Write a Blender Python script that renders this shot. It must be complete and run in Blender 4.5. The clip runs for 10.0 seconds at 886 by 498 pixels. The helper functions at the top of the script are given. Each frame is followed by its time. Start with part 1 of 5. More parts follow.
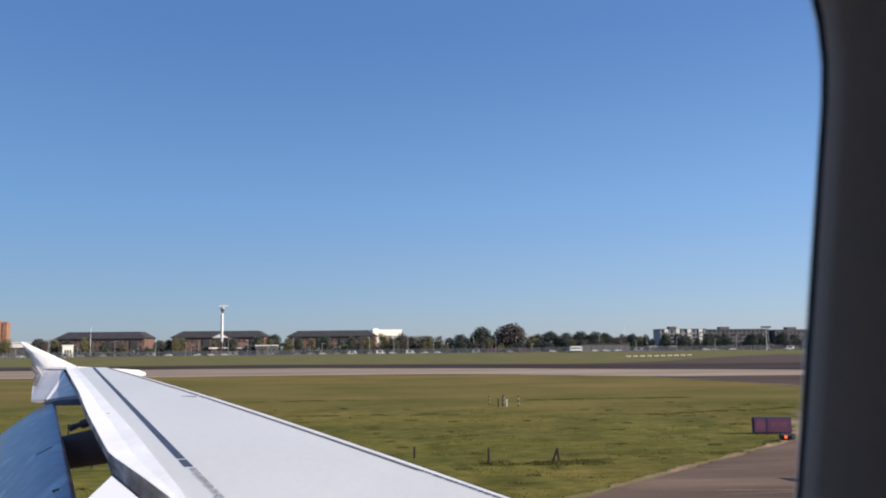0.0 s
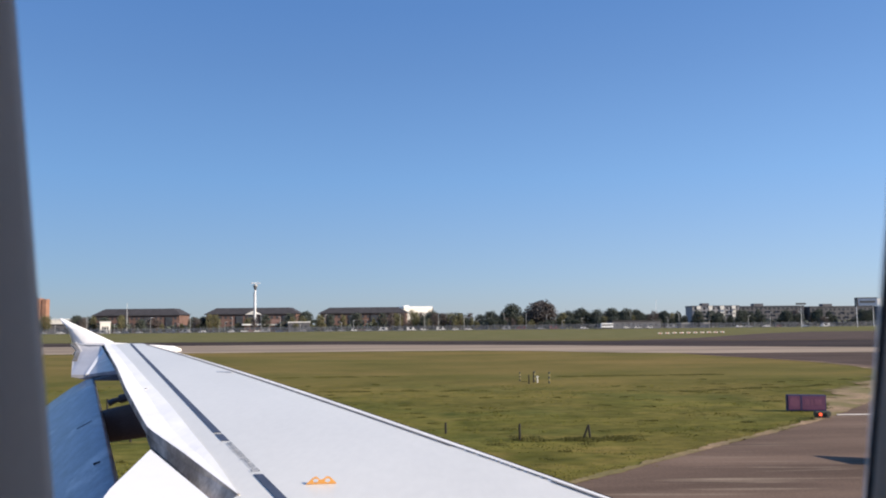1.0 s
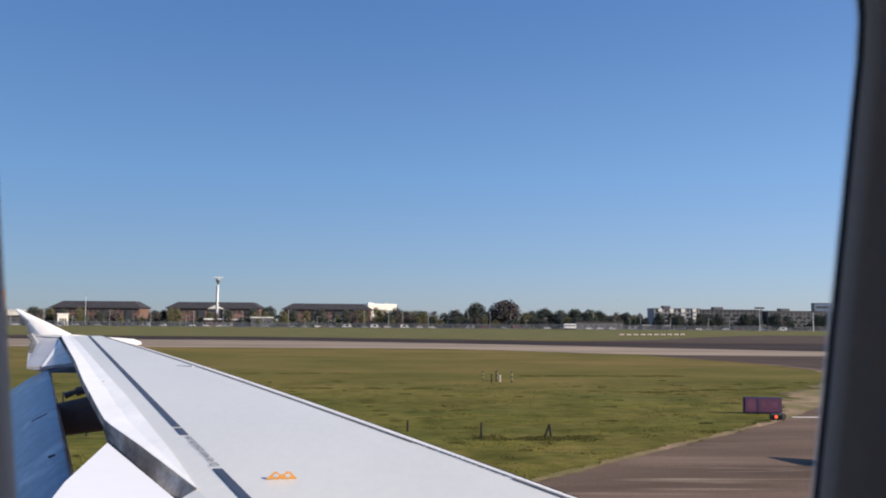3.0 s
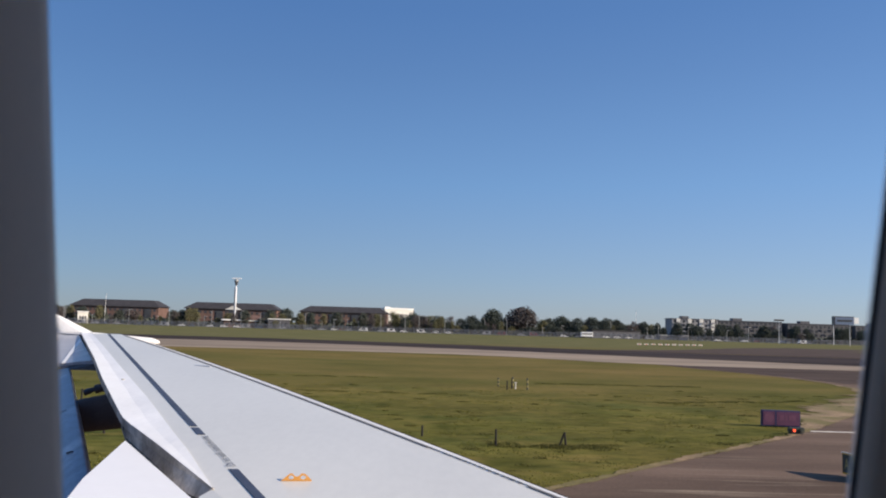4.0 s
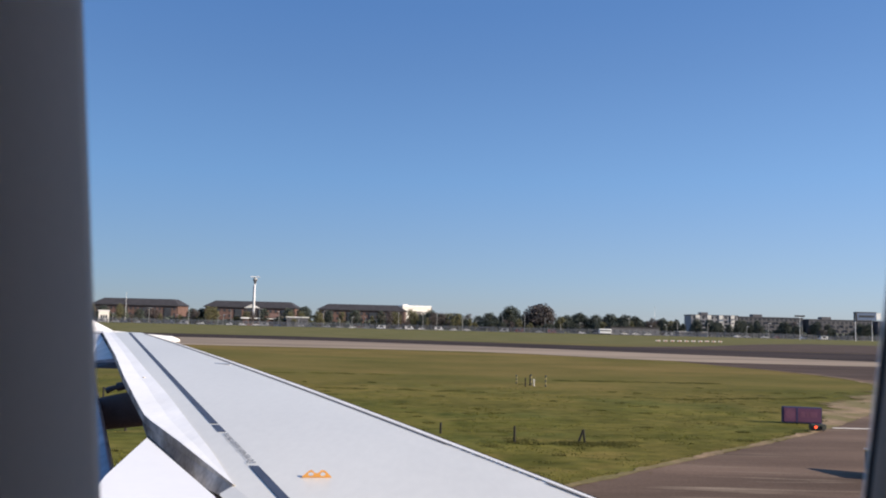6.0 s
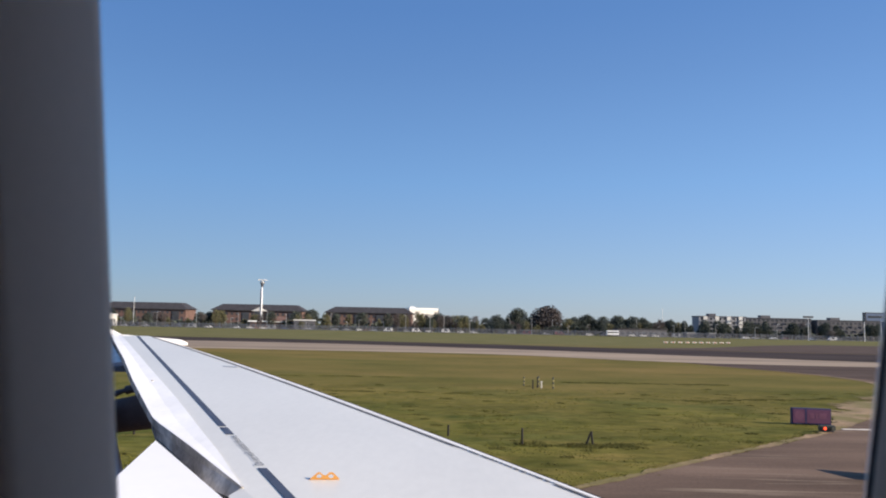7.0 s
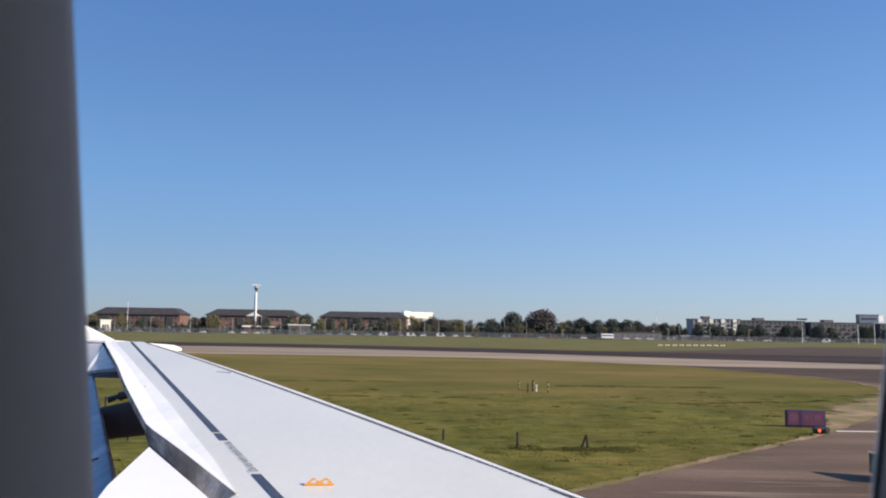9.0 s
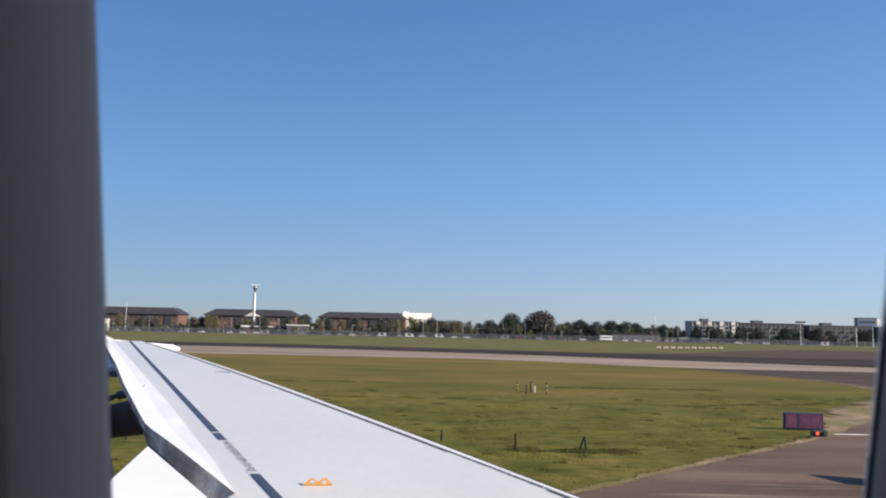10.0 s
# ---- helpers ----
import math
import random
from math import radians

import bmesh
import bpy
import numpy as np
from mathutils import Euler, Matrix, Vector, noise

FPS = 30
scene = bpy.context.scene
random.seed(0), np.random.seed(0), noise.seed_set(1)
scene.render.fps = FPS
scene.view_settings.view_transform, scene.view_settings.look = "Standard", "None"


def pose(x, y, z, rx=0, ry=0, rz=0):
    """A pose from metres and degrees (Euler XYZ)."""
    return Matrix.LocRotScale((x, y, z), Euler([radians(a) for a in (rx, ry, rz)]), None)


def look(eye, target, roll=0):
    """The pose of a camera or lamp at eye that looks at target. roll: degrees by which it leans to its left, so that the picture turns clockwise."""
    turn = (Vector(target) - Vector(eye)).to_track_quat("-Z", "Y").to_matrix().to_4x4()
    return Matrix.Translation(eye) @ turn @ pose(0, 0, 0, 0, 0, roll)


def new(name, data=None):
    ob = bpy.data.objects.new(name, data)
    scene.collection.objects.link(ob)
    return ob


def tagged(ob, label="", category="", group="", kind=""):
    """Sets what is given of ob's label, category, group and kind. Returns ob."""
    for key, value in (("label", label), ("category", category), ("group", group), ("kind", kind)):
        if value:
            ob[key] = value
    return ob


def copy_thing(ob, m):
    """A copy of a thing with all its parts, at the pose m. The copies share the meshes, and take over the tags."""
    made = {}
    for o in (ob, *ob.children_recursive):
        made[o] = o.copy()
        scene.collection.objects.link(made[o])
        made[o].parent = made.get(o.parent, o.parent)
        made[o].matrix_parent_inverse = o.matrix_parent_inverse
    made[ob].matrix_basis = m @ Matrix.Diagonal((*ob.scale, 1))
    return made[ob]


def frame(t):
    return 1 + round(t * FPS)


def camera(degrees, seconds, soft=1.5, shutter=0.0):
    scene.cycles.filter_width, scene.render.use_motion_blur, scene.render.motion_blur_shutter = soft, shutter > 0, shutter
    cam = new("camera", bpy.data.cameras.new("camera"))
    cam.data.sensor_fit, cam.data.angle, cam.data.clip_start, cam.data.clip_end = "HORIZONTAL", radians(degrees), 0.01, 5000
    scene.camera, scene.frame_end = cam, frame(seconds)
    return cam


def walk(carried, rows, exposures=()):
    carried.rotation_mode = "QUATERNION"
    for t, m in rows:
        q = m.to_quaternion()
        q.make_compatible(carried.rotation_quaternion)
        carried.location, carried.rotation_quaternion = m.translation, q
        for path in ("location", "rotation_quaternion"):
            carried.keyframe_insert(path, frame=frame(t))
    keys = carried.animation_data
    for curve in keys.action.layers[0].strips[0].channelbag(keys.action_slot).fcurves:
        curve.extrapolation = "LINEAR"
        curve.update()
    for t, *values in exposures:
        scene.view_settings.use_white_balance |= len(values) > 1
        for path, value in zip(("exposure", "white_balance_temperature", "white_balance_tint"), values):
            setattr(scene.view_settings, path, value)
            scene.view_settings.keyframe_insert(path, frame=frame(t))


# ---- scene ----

# A parked airliner on a taxiway beside a runway, seen from its cabin window.
# X runs forward along the aeroplane, Y outboard over the wing, Z up.

# ---- camera ----
cam = camera(57.0, 10.0, soft=2.0)
cam.data.dof.use_dof, cam.data.dof.focus_distance, cam.data.dof.aperture_fstop = True, 60.0, 16.0   # a small lens focused on the field: the window close by is soft
PATH = (
    (0.0, 0.0170, 0.0040, 4.4596, 96.774, -0.604, -2.374),
    (0.5, 0.0083, 0.0077, 4.4563, 95.475, -0.482, -0.036),
    (1.0, 0.0076, 0.0086, 4.4600, 95.181, -0.570, -0.224),
    (1.5, 0.0087, 0.0109, 4.4570, 95.629, -0.175, -1.796),
    (2.0, 0.0080, 0.0020, 4.4552, 95.009, 0.181, -3.199),
    (2.5, 0.0083, 0.0066, 4.4515, 94.922, 0.072, -3.041),
    (4.0, -0.0008, 0.0019, 4.4528, 95.401, 1.643, -1.376),
    (4.5, -0.0037, 0.0005, 4.4520, 95.393, 1.621, -0.939),
    (5.0, -0.0058, 0.0029, 4.4497, 95.320, 1.802, -0.514),
    (5.5, -0.0023, -0.0001, 4.4516, 95.133, 1.604, -0.442),
    (7.0, -0.0029, -0.0105, 4.4479, 95.339, 1.171, 0.317),
    (7.5, -0.0003, -0.0007, 4.4469, 95.060, 1.020, 0.169),
    (8.0, 0.0000, 0.0000, 4.4500, 95.062, 0.745, 0.000),
    (8.5, -0.0011, -0.0026, 4.4518, 95.208, 0.715, -0.009),
    (9.0, -0.0013, -0.0005, 4.4496, 95.628, 0.880, -0.075),
    (9.5, -0.0022, -0.0061, 4.4468, 95.545, 1.007, 0.027),
    (10.0, -0.0044, -0.0094, 4.4485, 95.700, 1.181, -0.140),
)
walk(cam, [(t, pose(x, y, z, rx, 0, rz) @ pose(0, 0, 0, 0, 0, roll)) for t, x, y, z, rx, roll, rz in PATH],
     exposures=[(t, stops + 0.05, 6900, 13) for t, stops in ((0.0, 0.56), (0.5, 0.64), (1.0, 0.66), (1.5, 0.66), (2.0, 0.64), (2.5, 0.63), (3.8, 0.26), (4.0, 0.38), (4.5, 0.56),
                                                      (5.0, 0.62), (5.5, 0.51), (7.0, 0.60), (7.5, 0.62), (8.0, 0.62), (10.0, 0.62))])

# ---- light ----
SUN_ELEVATION, SUN_TURN = 24.0, 22.0      # the sun stands ahead of the wing, a little behind the cabin window
world = bpy.data.worlds.new("world")
scene.world = world
world.use_nodes = True
wn = world.node_tree.nodes
sky = wn.new("ShaderNodeTexSky")
sky.sky_type, sky.sun_disc = "NISHITA", False
sky.sun_elevation, sky.sun_rotation = radians(SUN_ELEVATION), radians(270 - SUN_TURN)
sky.air_density, sky.dust_density, sky.ozone_density, sky.altitude = 0.85, 1.7, 5.0, 1800.0
wn["Background"].inputs["Strength"].default_value = 0.089
wl = world.node_tree.links
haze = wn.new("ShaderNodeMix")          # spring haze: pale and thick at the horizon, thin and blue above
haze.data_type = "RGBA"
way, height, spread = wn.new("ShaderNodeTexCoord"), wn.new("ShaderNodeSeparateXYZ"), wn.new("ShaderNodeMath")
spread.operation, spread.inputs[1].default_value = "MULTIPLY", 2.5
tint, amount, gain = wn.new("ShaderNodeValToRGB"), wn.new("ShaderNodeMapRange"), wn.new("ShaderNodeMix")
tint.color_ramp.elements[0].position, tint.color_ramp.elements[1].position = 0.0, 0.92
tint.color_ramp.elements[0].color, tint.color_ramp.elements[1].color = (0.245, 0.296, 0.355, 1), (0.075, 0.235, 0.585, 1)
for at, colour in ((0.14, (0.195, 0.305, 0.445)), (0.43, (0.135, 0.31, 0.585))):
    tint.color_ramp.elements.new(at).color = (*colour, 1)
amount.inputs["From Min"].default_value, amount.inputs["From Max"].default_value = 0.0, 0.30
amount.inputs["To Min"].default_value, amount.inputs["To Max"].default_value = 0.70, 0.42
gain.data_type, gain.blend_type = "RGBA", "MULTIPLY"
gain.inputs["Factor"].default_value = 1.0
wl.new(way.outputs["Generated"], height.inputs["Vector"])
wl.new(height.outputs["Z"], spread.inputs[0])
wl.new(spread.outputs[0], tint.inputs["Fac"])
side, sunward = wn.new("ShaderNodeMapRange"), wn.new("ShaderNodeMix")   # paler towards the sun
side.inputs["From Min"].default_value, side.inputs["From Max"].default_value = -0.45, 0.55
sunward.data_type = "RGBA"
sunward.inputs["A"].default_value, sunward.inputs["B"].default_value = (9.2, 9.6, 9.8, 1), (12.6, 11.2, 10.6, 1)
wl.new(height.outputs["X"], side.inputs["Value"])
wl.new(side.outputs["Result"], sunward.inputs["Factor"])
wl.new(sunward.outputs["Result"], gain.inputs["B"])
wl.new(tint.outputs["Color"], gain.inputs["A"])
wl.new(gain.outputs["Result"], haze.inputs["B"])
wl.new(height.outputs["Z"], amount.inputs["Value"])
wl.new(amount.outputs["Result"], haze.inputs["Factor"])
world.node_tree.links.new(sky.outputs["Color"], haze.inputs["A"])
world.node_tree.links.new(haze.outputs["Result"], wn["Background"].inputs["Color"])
sun = new("sun", bpy.data.lights.new("sun", "SUN"))
sun.data.energy, sun.data.angle, sun.data.color = 5.0, radians(0.5), (1.0, 0.89, 0.75)
ce, se = math.cos(radians(SUN_ELEVATION)), math.sin(radians(SUN_ELEVATION))
ca, sa = math.cos(radians(SUN_TURN)), math.sin(radians(SUN_TURN))
sun.matrix_world = look((60 * ce * ca, -60 * ce * sa, 60 * se), (0, 0, 0))


# ---- materials ----
def surface(name, colour, rough=0.6, metal=0.0, spread=0.25, scale=4.0, fine=60.0, bump=0.0, bump_scale=None,
            second=None, second_at=(0.5, 0.65), stretch=(1, 1, 1), coat=0.0, island=False, sheen=0.5):
    """A principled material whose colour varies at two scales, with an optional second colour in patches."""
    m = bpy.data.materials.new(name)
    m.use_nodes = True
    n, l = m.node_tree.nodes, m.node_tree.links
    b = n["Principled BSDF"]
    b.inputs["Roughness"].default_value, b.inputs["Metallic"].default_value = rough, metal
    b.inputs["Coat Weight"].default_value = coat
    b.inputs["Specular IOR Level"].default_value = sheen
    tc, mp = n.new("ShaderNodeTexCoord"), n.new("ShaderNodeMapping")
    mp.inputs["Scale"].default_value = stretch
    l.new(tc.outputs["Object"], mp.inputs["Vector"])

    def noisy(s, detail=4.0):
        t = n.new("ShaderNodeTexNoise")
        t.inputs["Scale"].default_value, t.inputs["Detail"].default_value = s, detail
        l.new(mp.outputs["Vector"], t.inputs["Vector"])
        return t.outputs["Fac"]

    def ramp(fac, a, b2, at=(0.3, 0.7)):
        r = n.new("ShaderNodeValToRGB")
        r.color_ramp.elements[0].position, r.color_ramp.elements[1].position = at
        r.color_ramp.elements[0].color, r.color_ramp.elements[1].color = (*a, 1), (*b2, 1)
        l.new(fac, r.inputs["Fac"])
        return r.outputs["Color"]

    lo, hi = [c * (1 - spread) for c in colour], [min(1, c * (1 + spread)) for c in colour]
    col = ramp(noisy(scale), lo, hi)
    if second:
        mix = n.new("ShaderNodeMix")
        mix.data_type = "RGBA"
        l.new(ramp(noisy(scale * 0.37, 6.0), (0, 0, 0), (1, 1, 1), second_at), mix.inputs["Factor"])
        l.new(col, mix.inputs["A"])
        mix.inputs["B"].default_value = (*second, 1)
        col = mix.outputs["Result"]
    mul = n.new("ShaderNodeMix")
    mul.data_type, mul.blend_type = "RGBA", "MULTIPLY"
    mul.inputs["Factor"].default_value = 1.0
    l.new(col, mul.inputs["A"])
    l.new(ramp(noisy(fine, 3.0), [1 - spread] * 3, [1, 1, 1]), mul.inputs["B"])
    col = mul.outputs["Result"]
    if island:
        geo, hue = n.new("ShaderNodeNewGeometry"), n.new("ShaderNodeHueSaturation")
        ad = n.new("ShaderNodeMath")
        ad.operation, ad.inputs[1].default_value, ad.inputs[2].default_value = "MULTIPLY_ADD", 0.30, 0.83
        l.new(geo.outputs["Random Per Island"], ad.inputs[0])
        l.new(ad.outputs[0], hue.inputs["Value"])
        l.new(col, hue.inputs["Color"])
        col = hue.outputs["Color"]
    l.new(col, b.inputs["Base Color"])
    if bump:
        bn = n.new("ShaderNodeBump")
        bn.inputs["Strength"].default_value, bn.inputs["Distance"].default_value = bump, 0.05
        l.new(noisy(bump_scale or fine, 5.0), bn.inputs["Height"])
        l.new(bn.outputs["Normal"], b.inputs["Normal"])
    return m


def glowing(name, colour, strength):
    m = bpy.data.materials.new(name)
    m.use_nodes = True
    b = m.node_tree.nodes["Principled BSDF"]
    b.inputs["Base Color"].default_value = (*colour, 1)
    b.inputs["Emission Color"].default_value = (*colour, 1)
    b.inputs["Emission Strength"].default_value = strength
    return m


def scuffed_acrylic():
    """Clear acrylic scratched dull at its edge: half see-through, half letting diffuse daylight through."""
    m = bpy.data.materials.new("scuffed_acrylic")
    m.use_nodes = True
    n, l = m.node_tree.nodes, m.node_tree.links
    n.remove(n["Principled BSDF"])
    clear, dull, mix = n.new("ShaderNodeBsdfTransparent"), n.new("ShaderNodeBsdfTranslucent"), n.new("ShaderNodeMixShader")
    dull.inputs["Color"].default_value = (0.62, 0.60, 0.58, 1)
    scratch, t = n.new("ShaderNodeTexNoise"), n.new("ShaderNodeTexCoord")
    scratch.inputs["Scale"].default_value, scratch.inputs["Detail"].default_value = 60.0, 5.0
    l.new(t.outputs["Object"], scratch.inputs["Vector"])
    l.new(scratch.outputs["Fac"], mix.inputs["Fac"])
    l.new(clear.outputs[0], mix.inputs[1])
    l.new(dull.outputs[0], mix.inputs[2])
    l.new(mix.outputs[0], n["Material Output"].inputs["Surface"])
    return m


def grass_material():
    """Mown airfield grass: olive and straw in broad drifts, greener patches, small dark tufts."""
    m = bpy.data.materials.new("mown_grass")
    m.use_nodes = True
    n, l = m.node_tree.nodes, m.node_tree.links
    b = n["Principled BSDF"]
    b.inputs["Roughness"].default_value = 0.95
    b.inputs["Specular IOR Level"].default_value = 0.06
    tc = n.new("ShaderNodeTexCoord")

    def noisy(scale, stretch, detail, at, lo, hi):
        mp, t, r = n.new("ShaderNodeMapping"), n.new("ShaderNodeTexNoise"), n.new("ShaderNodeValToRGB")
        mp.inputs["Scale"].default_value = stretch
        t.inputs["Scale"].default_value, t.inputs["Detail"].default_value = scale, detail
        r.color_ramp.elements[0].position, r.color_ramp.elements[1].position = at
        r.color_ramp.elements[0].color, r.color_ramp.elements[1].color = (*lo, 1), (*hi, 1)
        l.new(tc.outputs["Object"], mp.inputs["Vector"])
        l.new(mp.outputs["Vector"], t.inputs["Vector"])
        l.new(t.outputs["Fac"], r.inputs["Fac"])
        return r.outputs["Color"], t.outputs["Fac"]

    def blend(kind, fac, a, b2):
        x = n.new("ShaderNodeMix")
        x.data_type, x.blend_type = "RGBA", kind
        if isinstance(fac, float):
            x.inputs["Factor"].default_value = fac
        else:
            l.new(fac, x.inputs["Factor"])
        for key, v in (("A", a), ("B", b2)):
            if isinstance(v, tuple):
                x.inputs[key].default_value = (*v, 1)
            else:
                l.new(v, x.inputs[key])
        return x.outputs["Result"]

    def band(axis_value, lo, hi, out=(0.0, 1.0)):
        m2 = n.new("ShaderNodeMapRange")
        m2.interpolation_type = "SMOOTHSTEP"
        for key, v in zip(("From Min", "From Max", "To Min", "To Max"), (lo, hi, *out)):
            m2.inputs[key].default_value = v
        l.new(axis_value, m2.inputs["Value"])
        return m2.outputs["Result"]

    def calc(kind, a, b2):
        x = n.new("ShaderNodeMath")
        x.operation = kind
        for k, v in enumerate((a, b2)):
            if isinstance(v, float):
                x.inputs[k].default_value = v
            else:
                l.new(v, x.inputs[k])
        return x.outputs[0]

    # how far out from the taxiway, with a wandering edge: rough green sward by the fence, mown browner grass beyond
    split = n.new("ShaderNodeSeparateXYZ")
    l.new(tc.outputs["Object"], split.inputs["Vector"])
    _, wander = noisy(0.16, (0.5, 0.8, 1), 5.0, (0, 1), (0, 0, 0), (1, 1, 1))
    out = calc("MULTIPLY_ADD", wander, 16.0)
    out.node.inputs[2].default_value = -8.0
    out = calc("ADD", split.outputs["Y"], out)
    rough = band(out, 78.0, 36.0)
    drift, _ = noisy(0.035, (0.45, 0.9, 1), 7.0, (0.40, 0.60), (0.152, 0.134, 0.040), (0.210, 0.158, 0.056))
    green, _ = noisy(0.16, (0.6, 0.8, 1), 6.0, (0.42, 0.64), (0, 0, 0), (1, 1, 1))
    straw, _ = noisy(0.55, (0.6, 0.9, 1), 7.0, (0.52, 0.72), (0, 0, 0), (1, 1, 1))
    tuft, height = noisy(1.5, (0.8, 1.1, 1), 6.0, (0.34, 0.60), (0.60, 0.64, 0.54), (1, 1, 1))
    fine, _ = noisy(14.0, (1, 1, 1), 3.0, (0.3, 0.7), (0.74, 0.75, 0.70), (1.0, 1.0, 1.0))
    patch, _ = noisy(0.40, (0.7, 0.8, 1), 5.0, (0.32, 0.54), (0.60, 0.67, 0.52), (1.08, 1.06, 1.03))
    lush = calc("MULTIPLY_ADD", green, 0.55)
    lush.node.inputs[2].default_value = 0.45
    col = blend("MIX", calc("MULTIPLY", rough, lush), drift, (0.152, 0.149, 0.034))
    # far strip paler and greyer: haze is put into its colour
    col = blend("MIX", band(out, 170.0, 230.0), col, (0.168, 0.160, 0.072))
    mottle, _ = noisy(0.13, (0.55, 1.0, 1), 7.0, (0.36, 0.64), (0.80, 0.84, 0.72), (1.13, 1.08, 1.10))
    col = blend("MULTIPLY", 1.0, col, mottle)
    fresh, _ = noisy(0.13, (0.7, 0.9, 1), 5.0, (0.50, 0.66), (0, 0, 0), (0.65, 0.65, 0.65))
    col = blend("MIX", calc("MULTIPLY", rough, fresh), col, (0.100, 0.128, 0.034))
    col = blend("MIX", calc("MULTIPLY", calc("MULTIPLY", rough, straw), 0.38), col, (0.27, 0.21, 0.075))
    strip = calc("MULTIPLY", band(out, 22.0, 27.0), band(out, 33.0, 29.0))
    some = calc("MULTIPLY_ADD", straw, 0.75)
    some.node.inputs[2].default_value = 0.10
    col = blend("MIX", calc("MULTIPLY", strip, some), col, (0.29, 0.215, 0.072))
    worn = calc("MULTIPLY_ADD", rough, 0.72)
    worn.node.inputs[2].default_value = 0.22
    col = blend("MULTIPLY", worn, col, tuft)
    col = blend("MULTIPLY", worn, col, patch)
    col = blend("MULTIPLY", 1.0, col, fine)
    l.new(col, b.inputs["Base Color"])
    bn = n.new("ShaderNodeBump")
    bn.inputs["Strength"].default_value, bn.inputs["Distance"].default_value = 0.45, 0.12
    l.new(height, bn.inputs["Height"])
    l.new(bn.outputs["Normal"], b.inputs["Normal"])
    return m


GRASS = grass_material()
ACRYLIC = scuffed_acrylic()
BLADES = surface("grass_blades", (0.128, 0.128, 0.030), 0.9, spread=0.25, scale=0.2, fine=6.0, sheen=0.1,
                 second=(0.165, 0.14, 0.04), second_at=(0.5, 0.7), island=True)
TUSSOCK = surface("tussock_blades", (0.118, 0.116, 0.036), 0.9, spread=0.3, scale=0.2, fine=6.0, island=True, sheen=0.1)
EDGE_STRAW = surface("edge_straw_blades", (0.215, 0.170, 0.066), 0.9, spread=0.3, scale=0.5, fine=6.0, island=True, sheen=0.1)
SOIL = surface("dry_verge", (0.31, 0.21, 0.112), 0.95, spread=0.3, scale=0.9, fine=6.0, bump=0.4, second=(0.18, 0.145, 0.04), second_at=(0.44, 0.60))
def tarmac_material(name, base, pale, streaks):
    """Old tarmac: broad stains drawn out along the way of travel, thin pale scuffs, grain."""
    m = bpy.data.materials.new(name)
    m.use_nodes = True
    n, l = m.node_tree.nodes, m.node_tree.links
    b = n["Principled BSDF"]
    b.inputs["Roughness"].default_value = 0.9
    b.inputs["Specular IOR Level"].default_value = 0.08
    tc = n.new("ShaderNodeTexCoord")

    def noisy(scale, stretch, turn, at, lo, hi, detail=5.0):
        mp, t, r = n.new("ShaderNodeMapping"), n.new("ShaderNodeTexNoise"), n.new("ShaderNodeValToRGB")
        mp.inputs["Scale"].default_value, mp.inputs["Rotation"].default_value = stretch, (0, 0, radians(turn))
        t.inputs["Scale"].default_value, t.inputs["Detail"].default_value = scale, detail
        r.color_ramp.elements[0].position, r.color_ramp.elements[1].position = at
        r.color_ramp.elements[0].color, r.color_ramp.elements[1].color = (*lo, 1), (*hi, 1)
        l.new(tc.outputs["Object"], mp.inputs["Vector"])
        l.new(mp.outputs["Vector"], t.inputs["Vector"])
        l.new(t.outputs["Fac"], r.inputs["Fac"])
        return r.outputs["Color"], t.outputs["Fac"]

    def blend(kind, fac, a, b2):
        x = n.new("ShaderNodeMix")
        x.data_type, x.blend_type = "RGBA", kind
        if isinstance(fac, float):
            x.inputs["Factor"].default_value = fac
        else:
            l.new(fac, x.inputs["Factor"])
        for key, v in (("A", a), ("B", b2)):
            if isinstance(v, tuple):
                x.inputs[key].default_value = (*v, 1)
            else:
                l.new(v, x.inputs[key])
        return x.outputs["Result"]

    stain, _ = noisy(0.30, (0.25, 1.2, 1), 6, (0.32, 0.68), tuple(v * 0.68 for v in base), tuple(v * 1.30 for v in base))
    scuff, _ = noisy(1.1, (0.14, 2.0, 1), 6, (0.57, 0.67), (0, 0, 0), (1, 1, 1), 3.0)
    where, _ = noisy(0.12, (0.6, 1.0, 1), 0, (0.42, 0.58), (0, 0, 0), (streaks, streaks, streaks))
    grain, fac = noisy(16.0, (1, 1, 1), 0, (0.3, 0.7), (0.72, 0.72, 0.72), (1, 1, 1))
    col = blend("MIX", blend("MULTIPLY", 1.0, scuff, where), stain, pale)
    col = blend("MULTIPLY", 1.0, col, grain)
    l.new(col, b.inputs["Base Color"])
    bn = n.new("ShaderNodeBump")
    bn.inputs["Strength"].default_value, bn.inputs["Distance"].default_value = 0.15, 0.02
    l.new(fac, bn.inputs["Height"])
    l.new(bn.outputs["Normal"], b.inputs["Normal"])
    return m


